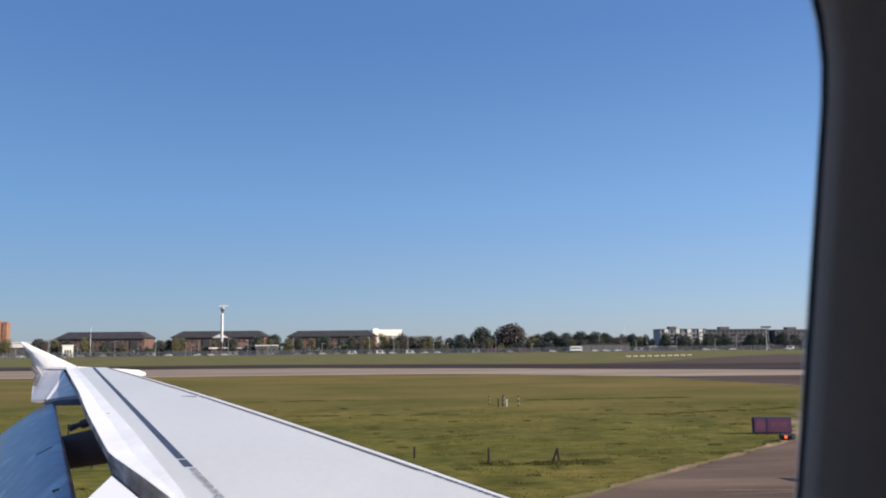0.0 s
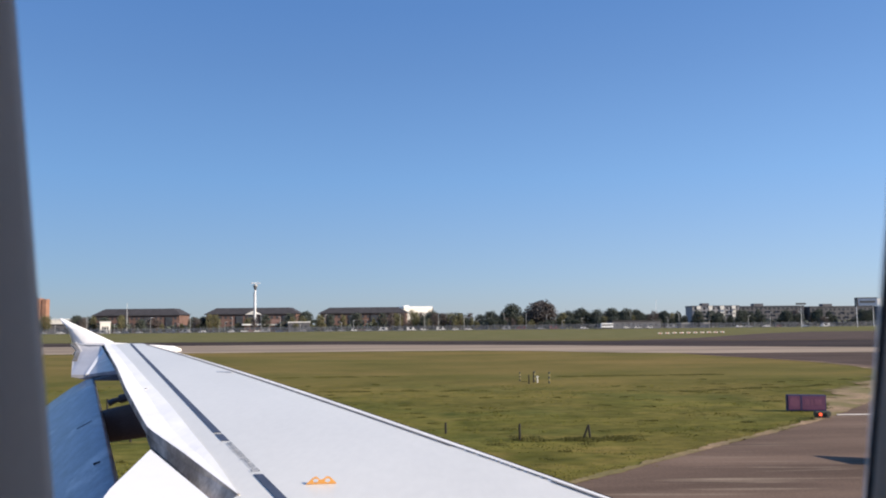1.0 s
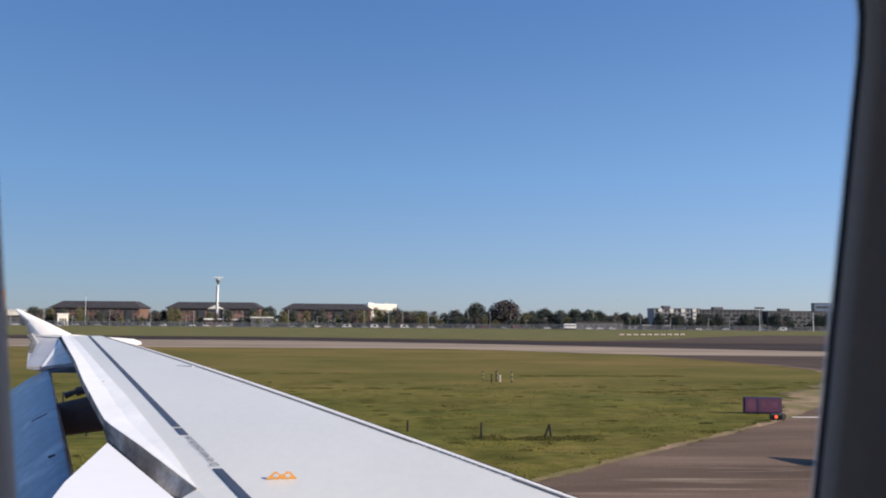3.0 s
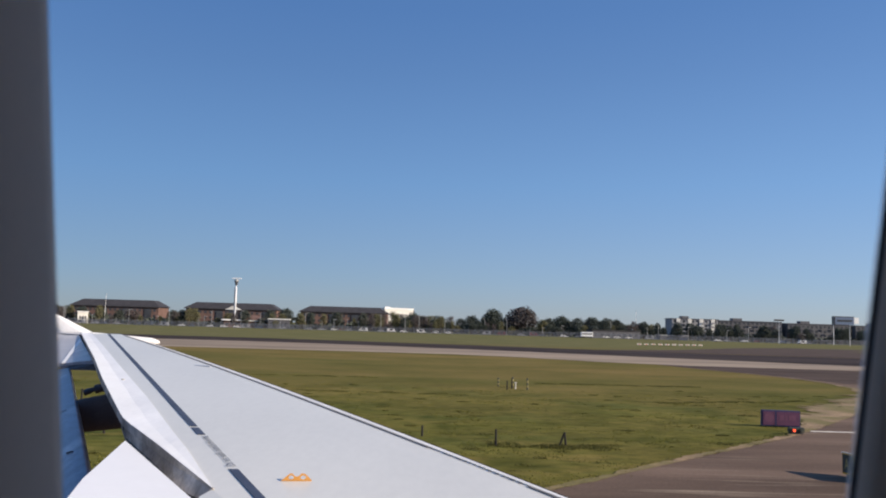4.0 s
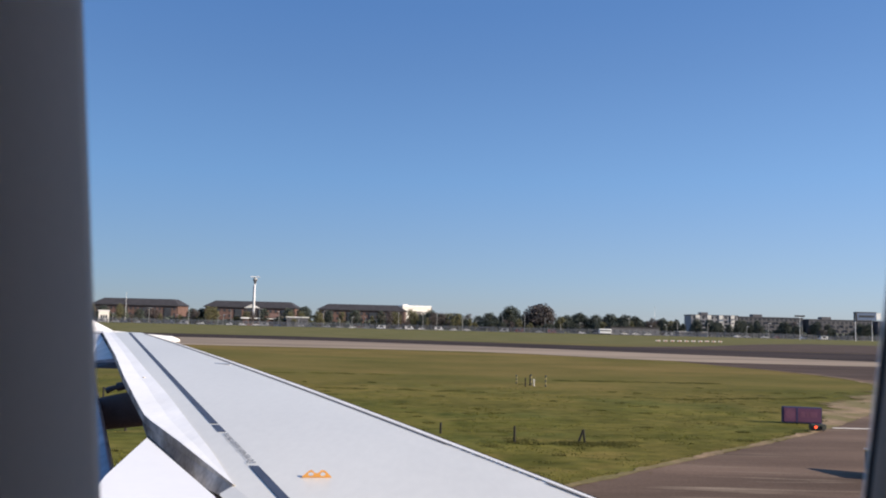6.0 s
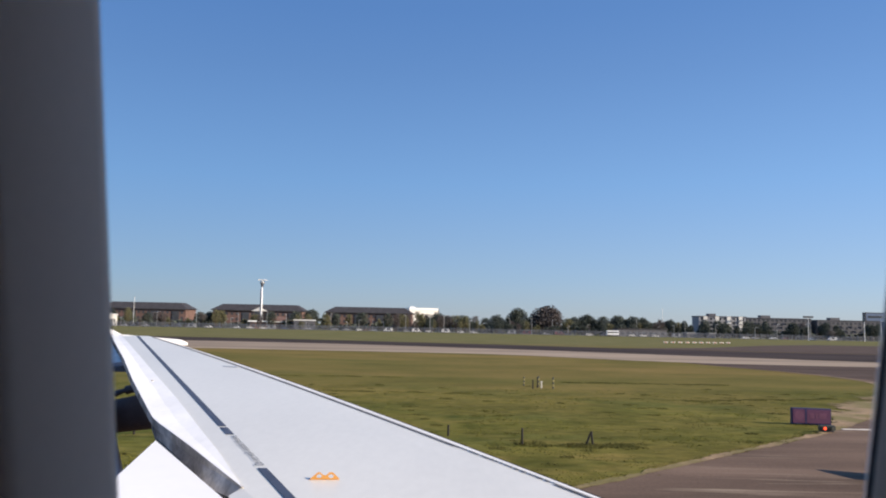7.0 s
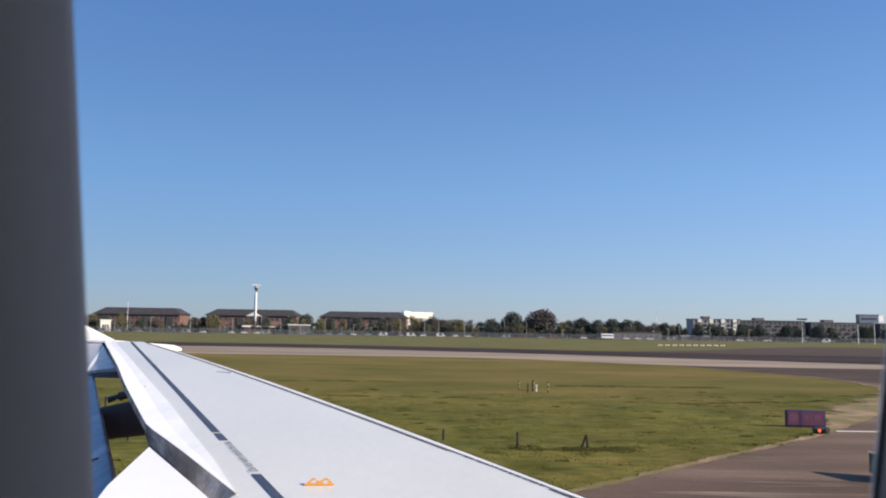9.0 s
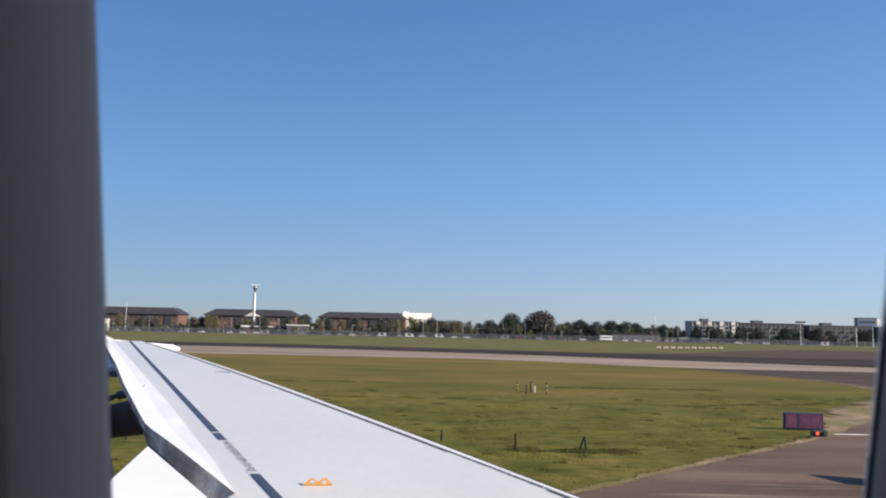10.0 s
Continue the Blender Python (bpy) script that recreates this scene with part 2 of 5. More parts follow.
TARMAC = tarmac_material("old_tarmac", (0.172, 0.120, 0.090), (0.30, 0.235, 0.175), 1.0)
DARK_TARMAC = tarmac_material("dark_tarmac", (0.094, 0.067, 0.053), (0.18, 0.14, 0.11), 0.5)
FAR_TARMAC = tarmac_material("far_tarmac", (0.104, 0.076, 0.061), (0.22, 0.17, 0.13), 0.5)
RUNWAY = surface("runway_asphalt", (0.060, 0.046, 0.042), 0.9, spread=0.5, scale=0.09, fine=1.0, second=(0.105, 0.08, 0.068), second_at=(0.52, 0.68), stretch=(0.1, 1, 1), sheen=0.05)
SHOULDER = surface("runway_shoulder_concrete", (0.34, 0.275, 0.21), 0.9, spread=0.3, scale=0.07, fine=0.6, second=(0.21, 0.165, 0.125), second_at=(0.54, 0.72), stretch=(0.15, 1, 1), sheen=0.05)
WING_GREY = surface("wing_grey_paint", (0.722, 0.713, 0.655), 0.31, spread=0.05, scale=0.7, fine=22.0, stretch=(1, 0.3, 1), sheen=0.42)
WING_WHITE = surface("wing_white_paint", (0.88, 0.88, 0.87), 0.33, spread=0.06, scale=1.3, fine=18.0, second=(0.72, 0.71, 0.69),
                     second_at=(0.56, 0.76), stretch=(2.4, 0.5, 1), bump=0.12, bump_scale=3.0)
# Reflected blue sky is put into the flap's base colour.
FLAP_SKY_TINT = surface("flap_sky_blue_paint", (0.205, 0.245, 0.325), 0.28, spread=0.25, scale=8.0, fine=40.0, second=(0.46, 0.49, 0.54),
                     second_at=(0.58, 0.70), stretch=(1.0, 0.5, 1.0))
FLAP_WHITE = surface("flap_white_paint", (0.92, 0.92, 0.91), 0.4, spread=0.02, scale=2.0, fine=20.0)
BLUISH_MARK = surface("pale_blue_mark_paint", (0.46, 0.48, 0.53), 0.4, spread=0.1, scale=6.0)
FUSELAGE_WHITE = surface("fuselage_white_paint", (0.78, 0.78, 0.78), 0.3, spread=0.03, scale=1.0, fine=20.0)
SLAT_METAL = surface("pale_slat_paint", (0.80, 0.79, 0.76), 0.4, 0.0, spread=0.08, scale=2.0, fine=30.0)
JOINT_GREY = surface("slat_joint_sealant", (0.235, 0.22, 0.205), 0.8, spread=0.25, scale=5.0)
GAP_DARK = surface("dark_gap_and_nose", (0.026, 0.025, 0.024), 0.95, spread=0.2, scale=5.0, sheen=0.03)
STRIPE = surface("walkway_line_paint", (0.055, 0.07, 0.11), 0.6, spread=0.2, scale=3.0, fine=40.0)
GREASE = surface("greasy_primer", (0.58, 0.53, 0.48), 0.9, sheen=0.0, spread=0.25, scale=9.0, fine=40.0, second=(0.27, 0.245, 0.222),
                 second_at=(0.42, 0.60), stretch=(1, 0.5, 1))
# The recess's shade is put into this dark grey, shared with trailing_strip.
RECESS_DARK = surface("recess_and_strip_dark", (0.17, 0.165, 0.16), 0.8, spread=0.35, scale=3.0, fine=14.0, second=(0.26, 0.26, 0.27), second_at=(0.58, 0.72), stretch=(1, 0.6, 1))
DARK_METAL = surface("dark_track_metal", (0.05, 0.05, 0.06), 0.5, 0.4, spread=0.3, scale=6.0)
AILERON_PAINT = surface("aileron_grey_paint", (0.40, 0.40, 0.42), 0.35, spread=0.08, scale=2.0, fine=24.0)
# Fairing paint darkened to hold the shade that falls on it.
CANOE = surface("fairing_shade_paint", (0.075, 0.066, 0.070), 0.75, spread=0.2, scale=3.0, sheen=0.15)
ORANGE = surface("orange_bracket_paint", (0.58, 0.27, 0.06), 0.5, spread=0.1, scale=12.0)
LINING = surface("cabin_lining_plastic", (0.72, 0.555, 0.445), 0.6, spread=0.03, scale=3.0, fine=220.0, bump=0.03, bump_scale=900.0)
RUBBER = surface("dark_rubber_seal", (0.10, 0.088, 0.092), 0.6, spread=0.2, scale=20.0)
CARPET = surface("cabin_carpet", (0.03, 0.035, 0.06), 0.95, spread=0.3, scale=30.0)
# Haze over the distance is put into the muted wall and leaf colours here.
BRICK = surface("brown_brick", (0.158, 0.094, 0.078), 0.9, spread=0.25, scale=0.25, fine=2.0)
ORANGE_BRICK = surface("orange_brick", (0.30, 0.160, 0.108), 0.9, spread=0.2, scale=0.3, fine=2.0)
ROOF = surface("dark_slate_roof", (0.04, 0.038, 0.042), 0.8, spread=0.2, scale=0.3, fine=2.0)
WHITE_WALL = surface("white_render", (0.66, 0.65, 0.61), 0.8, spread=0.05, scale=0.2, fine=1.0)
PALE_WALL = surface("pale_grey_render", (0.235, 0.24, 0.26), 0.8, spread=0.08, scale=0.2, fine=1.0)
GREY_WALL = surface("grey_cladding", (0.086, 0.088, 0.102), 0.7, spread=0.15, scale=0.2, fine=1.5)
DARK_GLASS = surface("dark_window_glass", (0.06, 0.065, 0.075), 0.15, spread=0.2, scale=0.4)
WHITE_METAL = surface("white_painted_steel", (0.78, 0.79, 0.80), 0.5, spread=0.06, scale=0.5)
GREY_METAL = surface("galvanised_steel", (0.38, 0.39, 0.40), 0.5, 0.3, spread=0.2, scale=1.0)
FENCE_STEEL = surface("pale_fence_steel", (0.16, 0.175, 0.21), 0.6, 0.1, spread=0.15, scale=1.0)
BLUE_PANEL = surface("blue_grey_panel", (0.10, 0.15, 0.25), 0.5, spread=0.1, scale=0.5)
BARK = surface("bark", (0.09, 0.065, 0.045), 0.95, spread=0.3, scale=2.0)
LEAF_GREEN = surface("green_foliage", (0.068, 0.086, 0.070), 0.9, spread=0.35, scale=0.4, fine=2.0, island=True)
LEAF_YELLOW = surface("spring_yellow_foliage", (0.150, 0.145, 0.072), 0.9, spread=0.3, scale=0.4, fine=2.0, island=True)
LEAF_RED = surface("copper_foliage", (0.112, 0.096, 0.094), 0.9, spread=0.3, scale=0.4, fine=2.0, island=True)
SIGN_NAVY = surface("navy_sign_casing", (0.024, 0.022, 0.085), 0.5, spread=0.2, scale=4.0)
SIGN_RED = surface("red_sign_face", (0.088, 0.028, 0.070), 0.45, spread=0.12, scale=3.0)
SIGN_PINK = surface("pale_sign_lettering", (0.112, 0.037, 0.078), 0.5, spread=0.1, scale=6.0)
SIGN_YELLOW = surface("yellow_sign_paint", (0.62, 0.36, 0.02), 0.5, spread=0.12, scale=4.0)
SIGN_LIME = surface("yellow_green_sign_face", (0.34, 0.28, 0.10), 0.4, spread=0.1, scale=4.0)
SIGN_BLACK = surface("black_sign_paint", (0.045, 0.05, 0.04), 0.5, spread=0.2, scale=5.0)
POST_WOOD = surface("weathered_post_timber", (0.022, 0.020, 0.016), 0.9, spread=0.3, scale=6.0)
POST_YELLOW = surface("yellow_post_paint", (0.27, 0.23, 0.09), 0.6, spread=0.15, scale=6.0)
POST_WHITE = surface("white_post_paint", (0.60, 0.58, 0.53), 0.6, spread=0.1, scale=6.0)
BARRIER_RED = surface("red_barrier_plastic", (0.62, 0.09, 0.03), 0.5, spread=0.15, scale=2.0)
BARRIER_WHITE = surface("white_barrier_plastic", (0.74, 0.71, 0.66), 0.5, spread=0.12, scale=2.0)
LINE_WHITE = surface("white_line_paint", (0.72, 0.70, 0.66), 0.7, spread=0.15, scale=1.5)
CAR_PAINTS = [surface("car_paint", c, 0.3, spread=0.04, scale=1.0, coat=0.5)
              for c in ((0.75, 0.75, 0.75), (0.06, 0.065, 0.08), (0.30, 0.31, 0.33), (0.14, 0.03, 0.03), (0.04, 0.06, 0.13))]
TYRE = surface("tyre_rubber", (0.02, 0.02, 0.02), 0.9, spread=0.2, scale=5.0)
RED_LIGHT = glowing("red_lamp_lens", (1.0, 0.07, 0.02), 1.3)


# ---- helpers for shapes ----
def part(name, bm, material, parent=None, label="", smooth=False, flat=False):
    """Links a bmesh as one mesh object under a thing or part."""
    me = bpy.data.meshes.new(name)
    if flat is False:
        bmesh.ops.recalc_face_normals(bm, faces=bm.faces[:])
    bm.to_mesh(me)
    bm.free()
    for mat in material if isinstance(material, (list, tuple)) else (material,):
        me.materials.append(mat)
    if smooth:
        me.shade_smooth()
    ob = new(name, me)
    if parent:
        ob.parent = parent
    return tagged(ob, label) if label else ob


def thing(name, m, label, category, group="", kind=""):
    ob = new(name)
    ob.empty_display_size = 0.2
    ob.matrix_world = m
    return tagged(ob, label, category, group, kind)


def box(bm, x0, x1, y0, y1, z0, z1, bevel=0.0):
    r = bmesh.ops.create_cube(bm, size=1, matrix=Matrix.LocRotScale(((x0 + x1) / 2, (y0 + y1) / 2, (z0 + z1) / 2), None, (x1 - x0, y1 - y0, z1 - z0)))
    if bevel:
        edges = list({e for v in r["verts"] for e in v.link_edges})
        bmesh.ops.bevel(bm, geom=edges, offset=bevel, segments=2, affect="EDGES")
    return bm


def boxes(*rows, bevel=0.0):
    bm = bmesh.new()
    for r in rows:
        box(bm, *r, bevel=bevel)
    return bm


def rod(bm, a, b, r0, r1=None, sides=10):
    """A tapered rod from a to b."""
    a, b = Vector(a), Vector(b)
    m = Matrix.Translation((a + b) / 2) @ (b - a).to_track_quat("Z", "Y").to_matrix().to_4x4()
    bmesh.ops.create_cone(bm, cap_ends=True, segments=sides, radius1=r0, radius2=r0 if r1 is None else r1, depth=(b - a).length, matrix=m)
    return bm


def slab(top, down, bm=None):
    """A solid whose upper face is the given loop and whose lower face is the loop moved by down (one vector or one per corner)."""
    bm = bm or bmesh.new()
    downs = down if isinstance(down, list) else [down] * len(top)
    a = [bm.verts.new(p) for p in top]
    b = [bm.verts.new(Vector(p) + Vector(d)) for p, d in zip(top, downs)]
    bm.faces.new(a)
    bm.faces.new(b[::-1])
    for i in range(len(a)):
        j = (i + 1) % len(a)
        bm.faces.new((a[i], b[i], b[j], a[j]))
    return bm


def sheet(points, z):
    bm = bmesh.new()
    bm.faces.new([bm.verts.new((x, y, z)) for x, y in points])
    bm.normal_update()
    if bm.faces[:][0].normal.z < 0:
        bmesh.ops.reverse_faces(bm, faces=bm.faces[:])
    bmesh.ops.triangulate(bm, faces=bm.faces[:])
    return bm


def loft(rings, closed=True, caps=True):
    bm = bmesh.new()
    vs = [[bm.verts.new(p) for p in r] for r in rings]
    for a, b in zip(vs, vs[1:]):
        k = len(a)
        for i in range(k if closed else k - 1):
            bm.faces.new((a[i], a[(i + 1) % k], b[(i + 1) % k], b[i]))
    if caps and closed:
        bm.faces.new(vs[0])
        bm.faces.new(vs[-1][::-1])
    return bm


# ---- ground ----
tagged(part("ground", sheet([(-4500, -4500), (4500, -4500), (4500, 4500), (-4500, 4500)], 0.0), GRASS, flat=True), "wide flat field of mown olive-green airfield grass", "ground", kind="structure")

# the taxiway under the aeroplane, and the way from it to the runway round the tip of the grass
CURVE = [(-140, 12.5), (-26, 12.7), (-14, 14.0), (-6, 17.4), (-2.4, 20.0), (2.41, 25.17), (6.57, 29.51), (12.32, 35.42), (16.6, 40.7), (21.6, 47.2),
         (27.4, 54.4), (31.4, 61.0), (34.0, 69), (35.2, 78), (34.9, 86), (33.2, 93.5), (30.6, 101), (29.3, 107), (28.2, 113.2)]
NEAR = lambda x: float(np.interp(x, [-900, 0, 10, 21, 32, 60, 900], [131, 131, 126, 116, 111, 109, 70]))
MIDDLE = lambda x: float(np.interp(x, [-900, -45, -25, 8, 21, 40, 65, 100, 900], [194, 178, 175, 161, 153.5, 141.5, 127.5, 117, 76]))
FAR = lambda x: float(np.interp(x, [-900, -45, -25, 10, 32, 60, 100, 900], [260, 215, 210.5, 200, 189, 180.5, 176, 90]))
ALONG = (-900, -300, -45, -25, 0, 8, 10, 21, 32, 40, 60, 65, 100, 900)
tagged(part("taxiway", sheet(CURVE + [(15, NEAR(15) + 1), (400, NEAR(400) + 1), (400, -60), (-140, -60)], 0.02), TARMAC, flat=True),
       "worn brown-grey tarmac taxiway with streaks", "taxiway", kind="structure")
tagged(part("runway_shoulder", sheet([(x, NEAR(x)) for x in ALONG] + [(x, MIDDLE(x)) for x in ALONG[::-1]], 0.03), SHOULDER, flat=True),
       "pale concrete shoulder along the runway", "runway", kind="structure")
tagged(part("runway", sheet([(x, MIDDLE(x)) for x in ALONG] + [(x, FAR(x)) for x in ALONG[::-1]], 0.035), RUNWAY, flat=True),
       "dark asphalt runway across the field", "runway", kind="structure")
tagged(part("runway_turnoff", sheet([(28.4, 113), (29.8, 107), (31.4, 101), (34.2, 93.5), (36, 86), (36.6, 78), (46, 70), (75, 66), (140, 58), (400, 36), (400, NEAR(400) + 0.5), (28.3, NEAR(28.3) + 0.5)], 0.026), DARK_TARMAC, flat=True),
       "dark tarmac turn-off between grass tip and runway", "taxiway", kind="structure")
tagged(part("far_taxiway", sheet([(36, FAR(36)), (62, 212), (100, 268), (130, 300), (420, 330), (420, 310), (170, 284), (130, 255), (135, FAR(135))], 0.025), FAR_TARMAC, flat=True),
       "brown tarmac turn-off beyond the runway", "taxiway", kind="structure")


def verge():
    """The trodden soil along the edge of the grass."""
    rng = random.Random(4)
    bm, rows = bmesh.new(), []
    pts = [Vector((x, y, 0)) for x, y in CURVE[3:16]]
    for i in range(len(pts) - 1):
        for k in range(60):
            p = pts[i].lerp(pts[i + 1], k / 60)
            d = (pts[i + 1] - pts[i]).normalized()
            nrm = Vector((-d.y, d.x, 0))
            s = i + k / 60
            wide = np.interp(s, [0, 2.5, 3.8, 4.6, 5.3, 6, 7, 8, 9, 10, 13], [0.34, 0.36, 0.40, 0.7, 1.9, 3.2, 3.8, 2.4, 0.9, 0.3, 0.1])
            wob = noise.noise((s * 2.3, 1.0, 0)) + 0.8 * noise.noise((s * 9.0, 4.0, 0)) + 0.22 * noise.noise((s * 31.0, 7.0, 0)) + 0.08 * rng.uniform(-1, 1)
            wob2 = noise.noise((s * 3.1, 9.0, 0)) + noise.noise((s * 13.0, 3.0, 0))
            rows.append((p - nrm * (0.04 + 0.10 * wob2), p + nrm * wide * max(0.08, 0.9 + 0.75 * wob)))
    vs = [(bm.verts.new((a.x, a.y, 0.032)), bm.verts.new((b.x, b.y, 0.032))) for a, b in rows]
    for (a, b), (c, d) in zip(vs, vs[1:]):
        bm.faces.new((a, b, d, c))
    return bm


tagged(part("verge", verge(), SOIL), "dry bare soil edge between grass and tarmac", "verge", kind="structure")


def inside_tarmac(x, y):
    for (x0, y0), (x1, y1) in zip(CURVE[:-1], CURVE[1:]):
        if y0 <= y <= y1:
            return x > x0 + (x1 - x0) * (y - y0) / max(1e-6, y1 - y0) - 0.3
    return y < 12.5


def blades(verts, faces, rng, x, y, count, reach, h, w):
    """A clump of bent blades round (x, y)."""
    for _ in range(count):
        a, b2 = rng.uniform(0, math.tau), rng.uniform(0, math.tau)
        r = reach * math.sqrt(rng.random())
        bx, by, k = x + 1.6 * r * math.cos(b2), y + r * math.sin(b2), len(verts)
        hh = h * rng.uniform(0.5, 1.1) * (1.15 - 0.6 * r / max(reach, 1e-6))
        lean = rng.uniform(0.3, 1.1) * hh
        verts += [(bx - w * math.sin(a), by + w * math.cos(a), 0), (bx + w * math.sin(a), by - w * math.cos(a), 0),
                  (bx + lean * math.cos(a), by + lean * math.sin(a), hh)]
        faces.append((k, k + 1, k + 2))


def grass_stuff(name, verts, faces, material, label):
    me = bpy.data.meshes.new(name)
    me.from_pydata(verts, [], faces)
    me.materials.append(material)
    return tagged(new(name, me), label, "grass", kind="stuff")


def tufts():
    """Low rough tufts over the near field, thinning out with distance."""
    rng = random.Random(9)
    verts, faces = [], []
    made = 0
    while made < 5200:
        y = 16 + 44 * rng.random() ** 1.6
        x = rng.uniform(-0.70, 0.56) * y - 2.0
        if inside_tarmac(x, y):
            continue
        big = noise.noise((x * 0.3, y * 0.4, 2.0))
        if big < rng.uniform(-0.35, 0.35):
            continue
        made += 1
        blades(verts, faces, rng, x, y, 5, 0.16, rng.uniform(0.02, 0.045) * (1 + max(0, big)), rng.uniform(0.012, 0.028) * (1 + y / 60))
    grass_stuff("grass_tufts", verts, faces, BLADES, "short rough tufts of olive and straw-coloured grass")


def tussocks():
    """Darker, taller clumps: scattered over the field, close together along the low fence and along old wheel tracks."""
    rng = random.Random(15)
    verts, faces = [], []
    spots = []
    for _ in range(150):
        y = 20 + 42 * rng.random() ** 1.3
        spots.append((rng.uniform(-0.70, 0.52) * y, y, rng.uniform(0.12, 0.38), rng.uniform(0.06, 0.14)))
    for k in range(330):                                   # uncut grass under the fence wires
        x = rng.uniform(-58, 3.2)
        if noise.noise((x * 0.23, 3.0, 0)) > -0.12 and not -19 < x < -7:
            spots.append((x, 30.75 - 0.04 * x + rng.gauss(0, 0.22), rng.uniform(0.15, 0.4), rng.uniform(0.10, 0.22)))
    for y0, slope, x0, x1, count in ((66.4, 0.08, 5, 19, 44), (51.2, 0.3, 10.6, 13.6, 9), (53.0, 0.2, 14.5, 21.0, 11), (55.3, 0.02, 21, 26, 8), (53.6, 0.0, -12, 2, 26), (68.0, 0.05, -26, -8, 40)):
        for _ in range(count):
            x = rng.uniform(x0, x1)
            spots.append((x, y0 + slope * (x - x0) + rng.gauss(0, 0.35), rng.uniform(0.2, 0.6), rng.uniform(0.04, 0.09)))
    for x, y, reach, h in spots:
        if not inside_tarmac(x, y):
            blades(verts, faces, rng, x, y, int(60 + 260 * reach), reach, h * 0.85, 0.008 * (1 + y / 50))
    grass_stuff("grass_tussocks", verts, faces, TUSSOCK, "darker tussocks of uncut grass along fence and tracks")


def edge_grass():
    """Straw-coloured grass that frays over the edge of the tarmac."""
    rng = random.Random(27)
    verts, faces = [], []
    line = [Vector((x, y, 0)) for x, y in CURVE[3:12]]
    for p, q in zip(line, line[1:]):
        d = (q - p).normalized()
        for k in range(int((q - p).length * 16)):
            c = p.lerp(q, rng.random()) + Vector((-d.y, d.x, 0)) * rng.gauss(0.28, 0.22)
            blades(verts, faces, rng, c.x, c.y, 10, 0.12, rng.uniform(0.03, 0.08), 0.010)
    grass_stuff("edge_grass", verts, faces, EDGE_STRAW, "dry straw-coloured grass fraying over the tarmac edge")


tufts()
tussocks()
edge_grass()

# ---- the aeroplane ----
plane = thing("aeroplane", pose(0, 0, 0), "white airliner with flaps lowered, standing on the taxiway", "aeroplane")
WING_Z = lambda y, off=0.0: 3.37 + 0.047 * y + off
LE_X = lambda y: 2.938 - 0.469 * y - 0.00467 * y * y      # leading edge, bowed in plan to fit the camera's view of it
JOINT_X = lambda y: min(2.9735 - 0.4949 * y - 0.00325 * y * y, LE_X(y) - 0.03)  # joint of the slats
LINE_X = lambda y: 1.094 - 0.4450 * y                     # walkway line


def band_right(y):
    return np.interp(y, [2.0, 4.37, 5.25, 6.14, 7.57, 9.9, 12.14, 14.3, 16.1], [0.2, -1.06, -1.43, -1.83, -2.465, -3.54, -4.565, -5.56, -6.40])


def band_left(y):
    return np.interp(y, [2.0, 4.37, 6.28, 6.78, 8.82, 10.93, 15.5, 16.1], [0.2, -1.06, -2.21, -2.44, -3.36, -4.28, -6.34, -6.55])


def wing_body():
    """The wing box with its rounded nose: sections along the span."""
    rings = []
    for y in np.linspace(-0.6, 16.0, 42):
        le, te, z = JOINT_X(y), band_right(max(y, 2.2)), WING_Z(y)
        if y < 3:
            te = min(te, -1.4)
        c = le - te
        t = 0.09 * c + 0.05
        ring = [(le - c * s, y, z - drop * t) for s, drop in
                ((0.0, 0.02), (0.15, 0.0), (0.5, 0.0), (0.85, 0.0), (1.0, 0.02))]
        ring += [(le - c * s, y, z - d * t) for s, d in ((1.0, 0.35), (0.7, 0.8), (0.35, 1.0), (0.1, 0.8), (0.0, 0.5))]
        rings.append(ring)
    return loft(rings)


wing = part("wing", wing_body(), WING_GREY, plane, "pale grey painted upper wing skin")


def slat():
    rings = []
    for y in np.linspace(0.8, 15.6, 36):
        j, z = JOINT_X(y) + 0.008, WING_Z(y)
        n = LE_X(y) - 0.010
        d = n - j
        rings.append([(j - 0.006, y, z + 0.003), (j + 0.55 * d, y, z + 0.003), (n, y, z + 0.001), (n + 0.001, y, z - 0.03), (n - 0.2 * d, y, z - 0.12), (j, y, z - 0.16)])
    return loft(rings)


part("slat", slat(), SLAT_METAL, wing, "pale painted leading-edge slat", smooth=False)
# An added dark strip paints the shaded outline of the slat nose.
part("slat_nose", loft([[(LE_X(y) - 0.009, y, WING_Z(y, 0.001)), (LE_X(y) + 0.010, y, WING_Z(y, -0.001)), (LE_X(y) + 0.011, y, WING_Z(y, -0.05)), (LE_X(y) - 0.012, y, WING_Z(y, -0.05))]
                        for y in np.linspace(0.8, 11.0, 24)]), GAP_DARK, wing, "dark strip for the shaded line along the slat nose")


def ribbon(f0, f1, y0, y1, lift, steps=24, thick=0.004):
    """A thin strip lying on the wing between two lines."""
    ys = np.linspace(y0, y1, steps)
    return loft([[(f0(y), y, WING_Z(y, lift)), (f1(y), y, WING_Z(y, lift)), (f1(y), y, WING_Z(y, lift - thick)), (f0(y), y, WING_Z(y, lift - thick))] for y in ys])


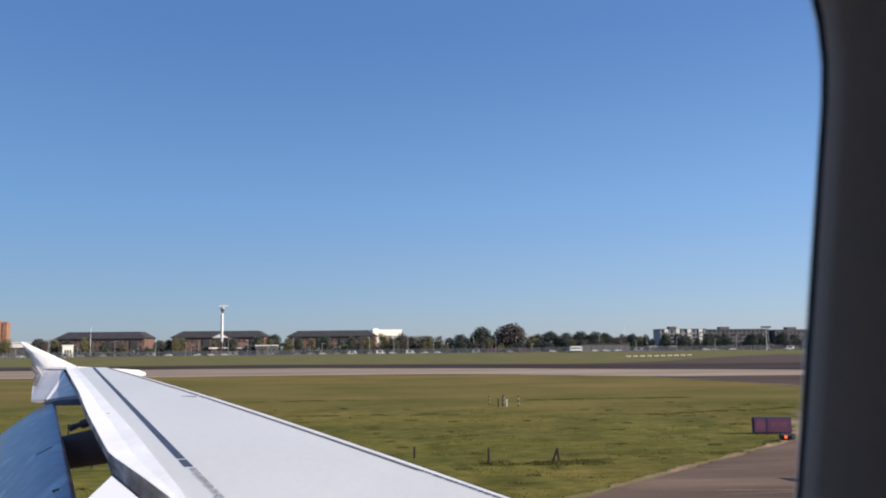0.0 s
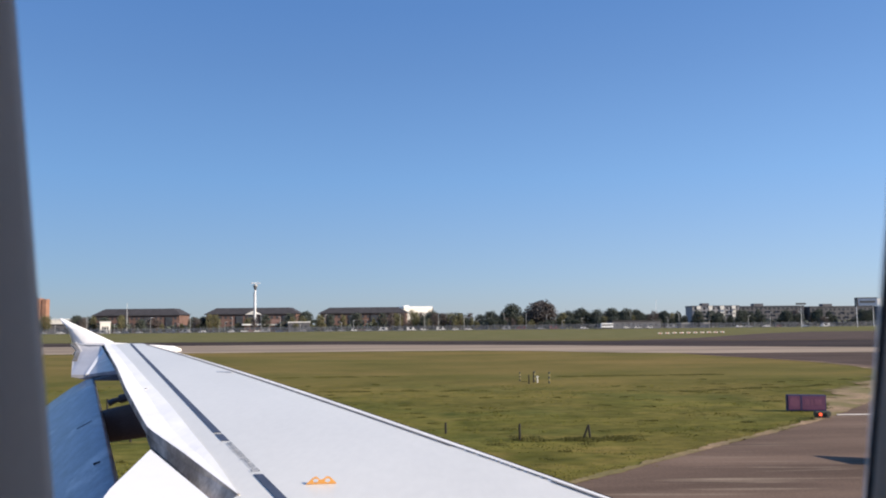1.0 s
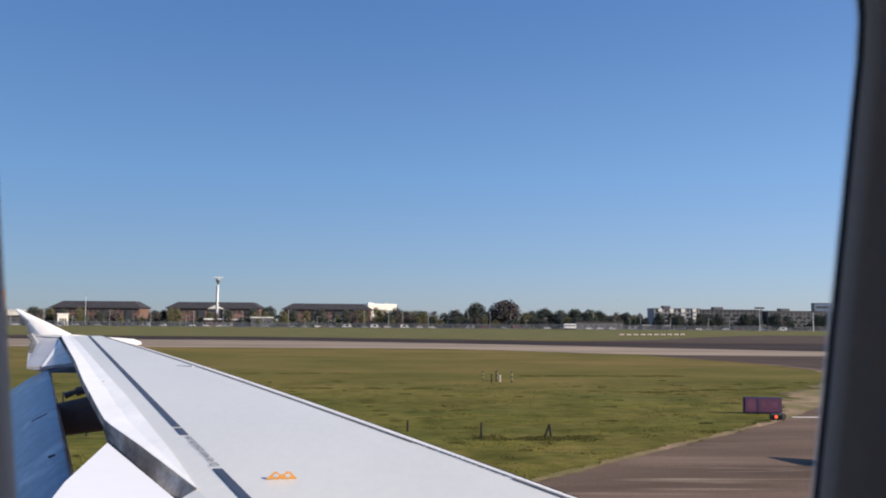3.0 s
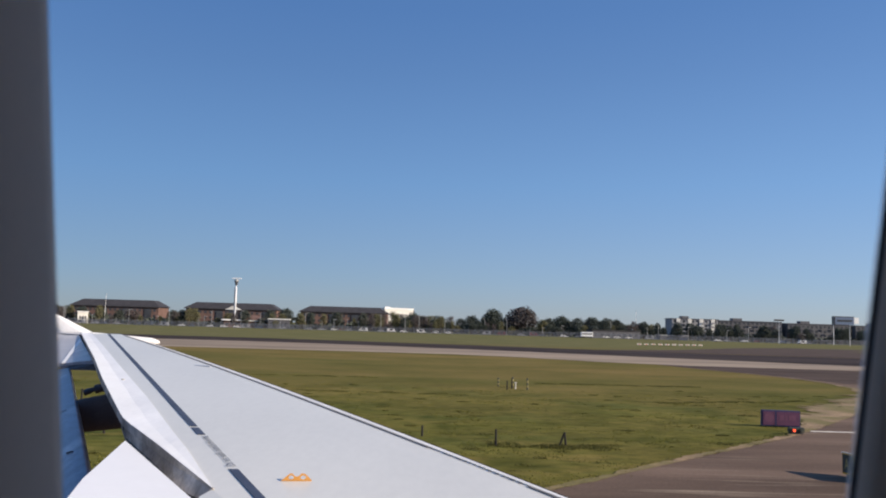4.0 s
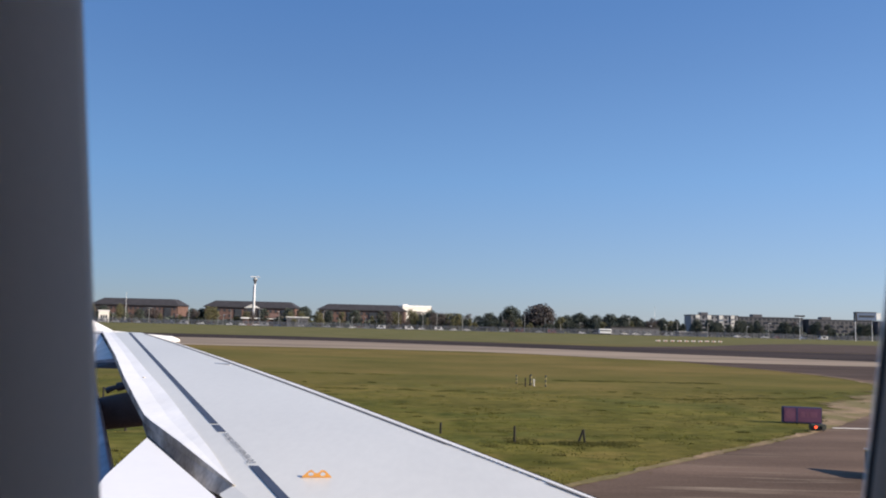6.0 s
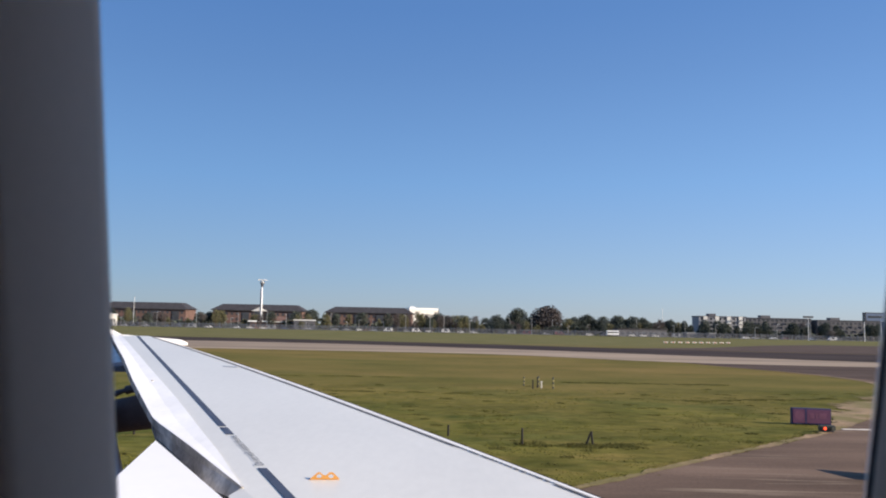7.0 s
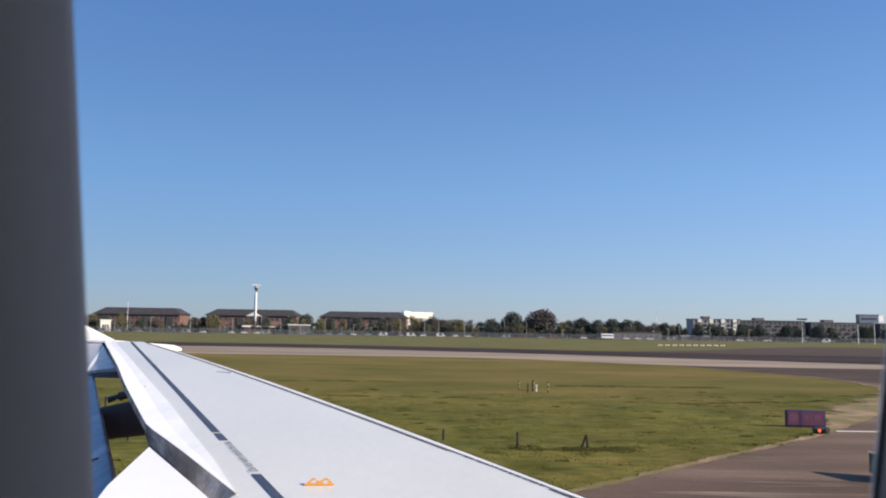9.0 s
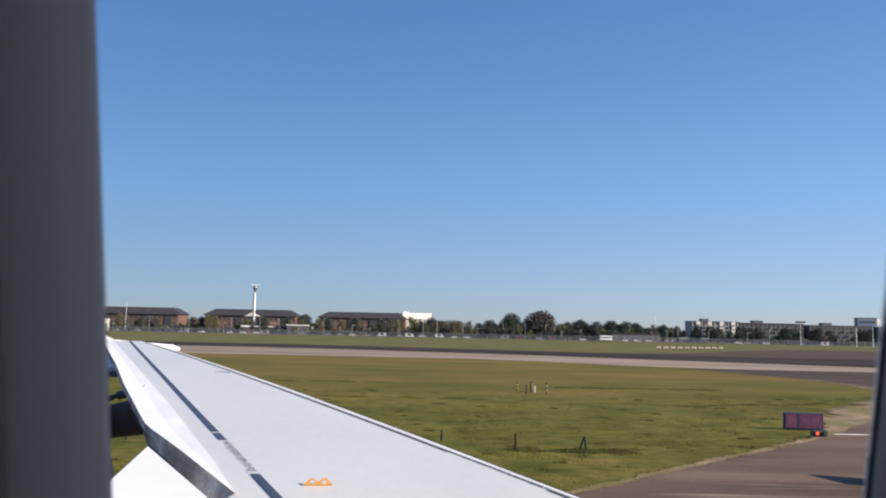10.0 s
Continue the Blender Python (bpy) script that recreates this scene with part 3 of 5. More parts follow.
part("slat_joint", ribbon(lambda y: JOINT_X(y) - 0.019 - 0.0022 * max(0, y - 4.5), lambda y: JOINT_X(y) - 0.004, 5.62, 15.6, 0.004), JOINT_GREY, wing, "grey joint strip behind the slats")
part("slat_joint", ribbon(lambda y: JOINT_X(y) - 0.020, lambda y: JOINT_X(y) - 0.003, 0.8, 4.60, 0.004), JOINT_GREY, wing, "grey joint strip behind the slats")
worn = random.Random(12)
y = 4.66
while y < 5.58:                                            # inspection strip whose sealant has worn into dashes
    d = worn.uniform(0.015, 0.06)
    part("sealant_dash", ribbon(lambda v: JOINT_X(v) - 0.008, lambda v: JOINT_X(v) - 0.001, y, y + d, 0.004, 3), JOINT_GREY, wing)
    y += d + worn.uniform(0.008, 0.035)
for y0, y1 in ((2.6, 4.83), (5.87, 6.13), (6.19, 15.85)):
    part("walkway_line", ribbon(lambda y: LINE_X(y) - 0.027, lambda y: LINE_X(y) + 0.027, y0, y1, 0.004), STRIPE, wing, "dark blue-grey walkway line")


def wing_text(words, y0, y1, size):
    cu = bpy.data.curves.new("walkway_text", "FONT")
    cu.body, cu.size, cu.fill_mode = words, size, "FRONT"
    ob = new("walkway_text_curve", cu)
    dg = bpy.context.evaluated_depsgraph_get()
    me = bpy.data.meshes.new_from_object(ob.evaluated_get(dg))
    bpy.data.objects.remove(ob)
    wide = max(v.co.x for v in me.vertices)
    a, b = Vector((LINE_X(y0), y0, WING_Z(y0, 0.005))), Vector((LINE_X(y1), y1, WING_Z(y1, 0.005)))
    along = (b - a).normalized()
    up = Vector((0, 0, 1)).cross(along)
    k = (b - a).length / wide
    for v in me.vertices:
        v.co = a + along * v.co.x * k + up * (v.co.y - size * 0.35) * 0.98
    me.materials.append(STRIPE)
    t = new("walkway_text", me)
    t.parent = wing
    return tagged(t, "small dark lettering beside the walkway line", kind="stuff")


wing_text("Do not walk outside this area", 4.89, 5.80, 0.080)


def aft_panel():
    """The bright white panels behind the walkway line, with a low ridge along them."""
    rings = []
    for y in np.linspace(4.37, 16.05, 48):
        k = min(1.0, 0.15 + (y - 4.37) / 1.2)
        r, f = band_right(y) + 0.004, band_left(y)
        m = r + (f - r) * (0.46 + 0.05 * noise.noise((y * 1.7, 0, 3)) + 0.035 * noise.noise((y * 5.1, 2, 3)))
        rise = float(np.interp(y, [4.4, 6.0, 8.0, 10.0, 16.0], [0.026, 0.034, 0.050, 0.051, 0.021]))          # trailing edge raised to look brighter, then slid to fit the camera's view
        q = 1 - (rise - 0.021) * k / (4.45 - WING_Z(y))
        rings.append([(r, y, WING_Z(y, 0.005)), (m, y, WING_Z(y, 0.005 + (0.30 * rise + 0.004 * noise.noise((y * 2.3, 5, 0))) * k)), (f * q, y * q, WING_Z(y, 0.005 + rise * k)),
                      (f * q + 0.01, y * q, WING_Z(y, -0.012)), (r, y, WING_Z(y, -0.04))])
    return loft(rings)


part("spoiler_panel", aft_panel(), WING_WHITE, wing, "scuffed white spoiler panels")


def spoiler_edge():
    """The grimy bare face along the raised trailing edge of the spoilers."""
    rings = []
    for y in np.linspace(4.37, 16.05, 48):
        k = min(1.0, 0.15 + (y - 4.37) / 1.2)
        f, rise = band_left(y), float(np.interp(y, [4.4, 6.0, 8.0, 10.0, 16.0], [0.026, 0.034, 0.050, 0.051, 0.021]))
        q = 1 - (rise - 0.021) * k / (4.45 - WING_Z(y))
        x, top = f * q, WING_Z(y, 0.003 + rise * k)
        rings.append([(x - 0.003, y * q, top), (x - 0.001, y * q, WING_Z(y, -0.020)), (x + 0.008, y * q, WING_Z(y, -0.020)), (x + 0.003, y * q, top)])
    return loft(rings)


part("spoiler_edge", spoiler_edge(), GREASE, wing, "grimy grey edge of the spoilers")
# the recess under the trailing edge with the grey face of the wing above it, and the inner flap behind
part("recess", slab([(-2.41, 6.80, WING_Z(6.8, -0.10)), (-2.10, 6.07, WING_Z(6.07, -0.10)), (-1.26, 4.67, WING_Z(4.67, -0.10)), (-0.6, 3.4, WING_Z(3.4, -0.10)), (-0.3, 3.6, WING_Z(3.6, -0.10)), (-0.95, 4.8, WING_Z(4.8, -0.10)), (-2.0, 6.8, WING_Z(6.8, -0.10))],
                    (0, 0, -0.03)), RECESS_DARK, wing, "grimy recess under the trailing edge, its shade painted dark")
upper = [Vector((-2.215, 6.29, WING_Z(6.29, 0.004))).lerp(Vector((-1.065, 4.385, WING_Z(4.385, 0.004))), k / 8) for k in range(9)]
LOW_X, LOW_Y, STEP = [-1.937, -1.711, -1.492, -1.303, -1.202, -1.089], [5.595, 5.216, 4.857, 4.557, 4.392, 4.262], [0, 2, 4, 6, 7, 8]
lower = [Vector((np.interp(k, STEP, LOW_X), np.interp(k, STEP, LOW_Y), WING_Z(np.interp(k, STEP, LOW_Y), -0.026))) for k in range(9)]
EYE_LEVEL = Vector((0, 0, 4.45))
lower = [EYE_LEVEL + (q - EYE_LEVEL) * (1 + 0.85 * (p.y / q.y - 1)) for p, q in zip(upper, lower)]       # lower edge slid along the eye's rays so the face falls in shade
behind = Vector((0.02, 0.01, -0.01))
part("shroud", loft([[tuple(p), tuple(q), tuple(q + behind), tuple(p + behind)] for p, q in zip(upper, lower)]), GREASE, wing, "stained grey shroud below the spoilers")
part("root_fillet", slab([(-1.10, 4.265, WING_Z(4.265, -0.014)), (-1.062, 4.375, WING_Z(4.375, -0.002)), (-0.42, 3.3, WING_Z(3.3, -0.002)), (-0.50, 3.0, WING_Z(3.0, -0.014))], (0, 0, -0.01)), WING_GREY, wing)
for x, y, s in ((-3.12, 8.75, 0.022),):
    part("paint_chip", slab([(x, y, WING_Z(y, 0.024)), (x + s, y + 0.3 * s, WING_Z(y, 0.022)), (x + 0.7 * s, y - 1.2 * s, WING_Z(y, 0.022)), (x - 0.2 * s, y - 0.8 * s, WING_Z(y, 0.024))], (0, 0, -0.012)), GREASE, wing)
part("inner_flap", slab([(-1.986, 5.70, WING_Z(5.70, -0.02)), (-1.121, 4.238, WING_Z(4.238, -0.02)), (-0.515, 2.995, WING_Z(2.995, -0.02)), (-1.45, 3.0, WING_Z(3.0, 0.0)), (-1.80, 4.55, WING_Z(4.55, -0.005))],
                        (0, 0, -0.045)), FLAP_WHITE, wing, "bright white inner flap panel")


def outer_flap():
    rings = []
    for s in np.linspace(0, 1, 14):
        a = Vector((-4.64, 11.0, 3.80)).lerp(Vector((-1.58, 4.4, 3.14)), s)
        c = 1.05 + 0.25 * s
        d = Vector((-0.84, -0.02, -0.54)).normalized()
        u = Vector((-0.54, 0, 0.84))
        prof = ((0.0, -0.05), (0.02, 0.0), (0.10, 0.035), (0.3, 0.05), (0.6, 0.035), (1.0, 0.0), (0.6, -0.04), (0.2, -0.09))
        rings.append([a + d * c * q + u * (h - 0.03) for q, h in prof])
    return loft(rings)


flap = part("outer_flap", outer_flap(), FLAP_SKY_TINT, wing, "lowered flap, reflected blue sky put into its paint", smooth=True)
for s, d0, d1 in ((0.38, 0.11, 0.28), (0.62, 0.10, 0.15)):
    a = Vector((-4.64, 11.0, 3.80)).lerp(Vector((-1.58, 4.4, 3.14)), s)
    d, u = Vector((-0.84, 0.10, -0.54)).normalized(), Vector((-0.54, 0, 0.84))
    side = Vector((0.0, 0.018, 0.0))
    e0, e1 = a + d * d0 + u * 0.012, a + d * d1 + u * 0.026
    part("seal_strip", slab([e0 - side * 0.4, e0 + side * 0.4, e1 + side, e1 - side], u * -0.03), DARK_METAL, flap)

aileron = part("aileron", slab([(-6.30, 15.42, WING_Z(15.42, -0.004)), (-6.62, 15.5, 4.085), (-7.15, 15.9, 4.13), (-6.6, 14.94, 4.02), (-5.85, 13.1, 3.915), (-5.08, 11.36, 3.80), (-4.86, 11.34, 3.80)],
                               [(0, 0, -0.08), (0, 0, -0.06), (0, 0, -0.02), (0, 0, -0.02), (0, 0, -0.02), (0, 0, -0.03), (0, 0, -0.06)]), AILERON_PAINT, wing, "drooped pale grey aileron")
# The aileron is one surface; this part paints the blue sky reflected in it.
part("aileron_root", slab([(-4.30, 10.98, WING_Z(10.98, -0.01)), (-6.28, 15.40, WING_Z(15.40, -0.01)), (-4.85, 11.33, 3.803)], (0, 0, -0.05)), FLAP_SKY_TINT, aileron, "forward part painted blue for reflected sky")
part("aileron_seam", slab([(-6.285, 15.40, WING_Z(15.40, 0.0)), (-6.22, 15.40, WING_Z(15.40, 0.0)), (-4.83, 11.33, 3.815), (-4.87, 11.33, 3.815)], (0, 0, -0.02)), WING_WHITE, aileron, "bright white line beside the blue part")
edge_strip = part("trailing_strip", slab([(-7.15, 15.90, 4.140), (-7.05, 15.90, 4.140), (-6.52, 14.94, 4.032), (-5.78, 13.1, 3.93), (-5.85, 13.1, 3.93), (-6.60, 14.94, 4.032)], (0, 0, -0.015)), RECESS_DARK, aileron, "dark trailing-edge strip")
for k in range(5):
    a = Vector((-7.03, 15.85, 4.143)).lerp(Vector((-6.45, 14.75, 4.028)), k / 4)
    part("wick_base", rod(bmesh.new(), a, a + Vector((0.03, 0, 0.006)), 0.010, 0.008, 8), WING_WHITE, aileron, "small white wick mount")
# Shade under the aileron's inner end, added as a dark plate.
part("aileron_rib", slab([(-4.88, 11.10, 3.765), (-4.60, 11.15, 3.80), (-4.26, 10.98, 3.83), (-4.18, 10.95, 3.74), (-4.65, 11.0, 3.74)], (0, 0.05, 0)), DARK_METAL, aileron, "dark plate for the shaded underside")
part("aileron_hinge_gap", slab([(-4.28, 10.98, WING_Z(10.98, 0.006)), (-6.34, 15.5, WING_Z(15.5, 0.006)), (-6.37, 15.48, WING_Z(15.48, 0.006)), (-4.34, 11.02, WING_Z(11.02, 0.006))], (0, 0, -0.012)),
     GAP_DARK, wing, "dark hinge gap")


def tip_fence():
    """The swept fence at the wing tip: a thin plate with rounded nose, lofted from foot to tip."""
    front = [(-5.07, 3.955), (-5.08, 4.005), (-5.22, 4.062), (-6.38, 4.14), (-6.95, 4.40), (-7.46, 4.625)]
    back = [(-7.0, 3.70), (-7.2, 3.92), (-7.12, 4.03), (-7.22, 4.16), (-7.32, 4.40), (-7.52, 4.625)]
    rings = []
    for (xf, zf), (xb, zb), t, dy in zip(front, back, (0.05, 0.07, 0.07, 0.05, 0.03, 0.01), (0, 0, 0.0, 0.0, 0.03, 0.06)):
        ring = []
        for s, h in ((0, 0), (0.06, 0.7), (0.3, 1), (0.7, 0.7), (1, 0), (0.7, -0.7), (0.3, -1), (0.06, -0.7)):
            ring.append((xf + (xb - xf) * s, 16.13 + dy + h * t, zf + (zb - zf) * s))
        rings.append(ring)
    return loft(rings)


part("wingtip_fence", tip_fence(), WING_WHITE, wing, "white swept wingtip fence", smooth=True)
part("wingtip_fillet", slab([(-6.30, 15.5, WING_Z(15.5, 0.004)), (-6.35, 16.1, WING_Z(16.1, 0.01)), (-7.20, 16.12, 4.13), (-7.13, 15.9, 4.115)], (0, 0, -0.05)), AILERON_PAINT, wing)


def canoe():
    """The fairing of the flap track, its tail tucked under the flap."""
    rings = []
    for s in np.linspace(0, 1, 12):
        k = min(1.0, 0.3 + 3.0 * s) * (1.0 - 0.25 * s)
        x, z = -2.5 - 1.20 * s, 3.55 - 0.21 * s
        rings.append([(x, 9.05 + 0.20 * k * math.copysign(abs(math.cos(a)) ** 0.55, math.cos(a)), z + 0.03 + 0.235 * k * math.copysign(abs(math.sin(a)) ** 0.55, math.sin(a)))
                      for a in np.linspace(0.1, math.tau + 0.1, 20, endpoint=False)])
    return loft(rings)


part("flap_track_fairing", canoe(), CANOE, wing, "flap track fairing, its shade put into dark paint", smooth=True)
bm = bmesh.new()
rod(bm, (-3.2, 9.3, 3.74), (-3.7, 9.3, 3.62), 0.020, 0.028)
rod(bm, (-3.50, 9.3, 3.67), (-3.60, 9.3, 3.645), 0.045, 0.05)
rod(bm, (-3.65, 9.3, 3.63), (-3.72, 9.28, 3.60), 0.03, 0.035)
part("flap_track", bm, DARK_METAL, wing, "dark flap drive arm")
# Faint bluish shading on the wing skin, painted as a thin strip.
for x, y in ((-2.84, 10.58),):
    part("vent_mark", slab([(x - 0.02, y, WING_Z(y, 0.004)), (x + 0.22, y - 0.13, WING_Z(y, 0.004)), (x + 0.2, y - 0.16, WING_Z(y, 0.0025)), (x - 0.02, y - 0.05, WING_Z(y, 0.0025))], (0, 0, -0.006)), BLUISH_MARK, wing)


def hook_plate():
    """An upright orange plate with two humps, each pierced by a hole."""
    bm = bmesh.new()
    out = [(-0.105, 0), (-0.055, 0.045), (-0.045, 0.052), (-0.03, 0.052), (-0.015, 0.035), (0.0, 0.03), (0.015, 0.035), (0.03, 0.052), (0.05, 0.052),
           (0.062, 0.045), (0.10, 0.006), (0.10, 0)]
    holes = [[(cx + 0.018 * math.cos(a), 0.024 + 0.014 * math.sin(a)) for a in np.linspace(0, math.tau, 10, endpoint=False)] for cx in (-0.038, 0.042)]
    edges = []
    for loop in [out] + holes:
        vs = [bm.verts.new((x, 0, z)) for x, z in loop]
        edges += [bm.edges.new((vs[i], vs[(i + 1) % len(vs)])) for i in range(len(vs))]
    bmesh.ops.triangle_fill(bm, edges=edges, use_beauty=True)
    r = bmesh.ops.extrude_face_region(bm, geom=bm.faces[:])
    bmesh.ops.translate(bm, vec=(0, 0.012, 0), verts=[v for v in r["geom"] if isinstance(v, bmesh.types.BMVert)])
    return bm


hook = part("rope_bracket", hook_plate(), ORANGE, wing, "orange bracket with two round holes")
hook.matrix_basis = pose(-0.655, 4.585, WING_Z(4.585, 0.002), -14, 0, 6) @ Matrix.Diagonal((0.81, 1, 0.76, 1))

# fuselage, its lining and windows
CY, CZ, LEAN = -1.66, 4.058, 11.6


def barrel(radius, x0, x1, skip=8.2):
    """The tube between the two window belts."""
    rings = []
    bm = bmesh.new()
    for lo, hi in ((LEAN + skip, 180 - LEAN - skip), (180 - LEAN + skip, 360 + LEAN - skip)):
        rows = []
        for a in np.linspace(lo, hi, 45):
            y, z = CY + radius * math.cos(radians(a)), CZ + radius * math.sin(radians(a))
            rows.append([bm.verts.new((x, y, z)) for x in np.linspace(x0, x1, 9)])
        for p, q in zip(rows, rows[1:]):
            for i in range(8):
                bm.faces.new((p[i], p[i + 1], q[i + 1], q[i]))
    for x in (x0, x1):
        bm.faces.new([bm.verts.new((x, CY + radius * math.cos(a), CZ + radius * math.sin(a))) for a in np.linspace(0, math.tau, 40, endpoint=False)])
    return bm


fuselage = part("fuselage", barrel(2.02, -7.0, 7.0), FUSELAGE_WHITE, plane, "white painted fuselage tube", smooth=False)
part("cabin_lining", barrel(1.92, -6.95, 6.95), LINING, plane, "grey plastic cabin lining")
part("cabin_floor", boxes((-6.9, 6.9, CY - 1.7, CY + 1.7, 3.30, 3.36)), CARPET, plane, "dark blue carpeted cabin floor")


def outline(grow=0.0, left=1.0, right=1.0, count=56):
    """The window's outline in the plane of the wall: upright rounded shape, a little wider at the top."""
    pts = []
    l, r, b, t = -0.1142 - grow * left, 0.1435 + grow * right, -0.20 - grow, 0.185 + grow
    for sx, sy, rad, a0 in ((1, 1, 0.10, 0), (-1, 1, 0.05, 90), (-1, -1, 0.07, 180), (1, -1, 0.07, 270)):
        rad += grow
        cx, cy = (r - rad if sx > 0 else l + rad), (t - rad if sy > 0 else b + rad)
        for k in range(count // 4):
            a = radians(a0 + 90 * k / (count // 4 - 1))
            x, v = cx + rad * math.cos(a), cy + rad * math.sin(a)
            pts.append((x + (0.028 if x > 0 else -0.013) * max(-0.2, min(0.12, v)) * min(1, abs(x) / 0.1), v))
    return pts


def ring_mesh(loops):
    """Joins loops of equal count, each (points, depth): depth along the wall's outward normal."""
    return loft([[(x, v, d) for x, v in pts] for pts, d in loops], caps=False)


def rectangle(x0, x1, v0, v1, like):
    """A rectangle sampled in the directions of another loop."""
    out, cx, cv = [], 0.0135, -0.0175
    for x, v in like:
        dx, dv = x - cx, v - cv
        k = min((x1 - cx) / dx if dx > 1e-9 else (x0 - cx) / dx if dx < -1e-9 else 1e9, (v1 - cv) / dv if dv > 1e-9 else (v0 - cv) / dv if dv < -1e-9 else 1e9)
        out.append((cx + dx * k, cv + dv * k))
    return out


PITCH = 0.533
O = outline()
REC = rectangle(-PITCH / 2 + 0.0135, PITCH / 2 + 0.0135, -0.29, 0.29, O)
# left reveal steep, right flared: shaped unevenly to fit the camera's view
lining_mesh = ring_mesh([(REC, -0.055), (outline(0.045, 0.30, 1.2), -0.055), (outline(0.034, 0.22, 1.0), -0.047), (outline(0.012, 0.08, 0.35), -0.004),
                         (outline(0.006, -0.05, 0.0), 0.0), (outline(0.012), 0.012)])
seal_mesh = ring_mesh([(outline(0.004), 0.0), (outline(-0.001, -2, 1.0), 0.002), (outline(0.007), 0.010), (outline(0.014), 0.014)])
skin_mesh = ring_mesh([(outline(0.012), 0.013), (outline(0.030), 0.05), (REC, 0.052)])


def wall_pose(x, side):
    """The wall's frame: x along the cabin, y up the wall, z outward."""
    s, c = math.sin(radians(LEAN)), math.cos(radians(LEAN))
    if side > 0:
        m = Matrix(((1, 0, 0, x), (0, -s, c, 0.26), (0, c, s, 4.45), (0, 0, 0, 1)))
    else:
        m = Matrix(((-1, 0, 0, x), (0, s, -c, 2 * CY - 0.26), (0, c, s, 4.45), (0, 0, 0, 1)))
    return m


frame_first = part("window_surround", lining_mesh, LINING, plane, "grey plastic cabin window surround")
seal_first = part("seal", seal_mesh, RUBBER, frame_first, "dark grey rubber window seal")
part("pane_rim", ring_mesh([(outline(0.0030, 3.0, 1.0), 0.0112), (outline(0.0115, 1.0, 1.0), 0.0115)]), ACRYLIC, frame_first, "scuffed edge of the acrylic pane")
skin_first = part("window_skin", skin_mesh, FUSELAGE_WHITE, plane)
for f in (frame_first.data, seal_first.data):
    f.shade_smooth()
for side in (1, -1):
    for k in range(-5, 6):
        m = wall_pose(k * PITCH, side)
        if side == 1 and k == 0:
            frame_first.matrix_basis, skin_first.matrix_basis = m, m
            continue
        for src in (frame_first, skin_first):
            ob = src.copy()
            scene.collection.objects.link(ob)
            ob.matrix_basis = m
            for ch in src.children:
                o2 = ch.copy()
                scene.collection.objects.link(o2)
                o2.parent = ob
    # the belt beyond the windows
    for x0, x1 in ((-6.98, -5.5 * PITCH), (5.5 * PITCH, 6.98)):
        belt = part("belt_panel", boxes((x0 + 0.0135 * side, x1 + 0.0135 * side, -0.29, 0.29, -0.055, 0.052)), FUSELAGE_WHITE, plane)
        belt.matrix_basis = wall_pose(0, side) @ (pose(0, 0, 0) if side == 1 else Matrix.Diagonal((-1, 1, 1, 1)))

gear = part("landing_gear", rod(rod(bmesh.new(), (-1.3, 0.5, 0.55), (-1.2, 0.3, 3.0), 0.11, 0.14, 14), (-1.3, -0.1, 0.58), (-1.3, 1.1, 0.58), 0.07), WHITE_METAL, plane, "white main landing gear leg")
for y in (0.05, 0.95):
    part("wheel", rod(bmesh.new(), (-1.3, y - 0.19, 0.60), (-1.3, y + 0.19, 0.60), 0.58, 0.58, 28), TYRE, gear, "black tyre")

# ---- things on the field ----
def wooden_post(x, y, h, lean=0.0):
    t = thing("fence_post", pose(x, y, 0, 0, lean, 0), "dark weathered timber post in the grass", "post", "posts of the low field fence")
    part("stake", rod(bmesh.new(), (0, 0, -0.05), (0, 0, h), 0.048, 0.042, 8), POST_WOOD, t)
    part("cap", rod(bmesh.new(), (0, 0, h), (0, 0, h + 0.03), 0.044, 0.02, 8), POST_WOOD, t)
    return t


for x, h in ((-1.13, 0.60), (-3.93, 0.42), (-8.5, 0.63), (-12.2, 0.65), (-16.1, 0.64), (-24.3, 0.62), (-32.4, 0.65), (-40.0, 0.63), (-55.6, 0.64)):
    wooden_post(x, 30.6 - 0.04 * x + (2.0 if -5 < x < -3 else 0), h, (x * 7 % 5 - 2) * 1.2)


def braced_post(x, y, s):
    t = thing("braced_post", pose(x, y, 0), "dark timber strainer post with a slanting brace", "post", "braced posts of the low field fence")
    part("stake", rod(bmesh.new(), (0.12 * s, 0, -0.05), (0.04 * s, 0, 0.56), 0.045, 0.04, 8), POST_WOOD, t)
    part("brace", rod(bmesh.new(), (-0.24 * s, 0.02, -0.05), (0.02 * s, 0.0, 0.52), 0.042, 0.04, 8), POST_WOOD, t)
    return t


braced_post(1.46, 30.7, 0.8)
braced_post(-45.9, 32.4, 1.0)
braced_post(-45.3, 32.4, -1.0)


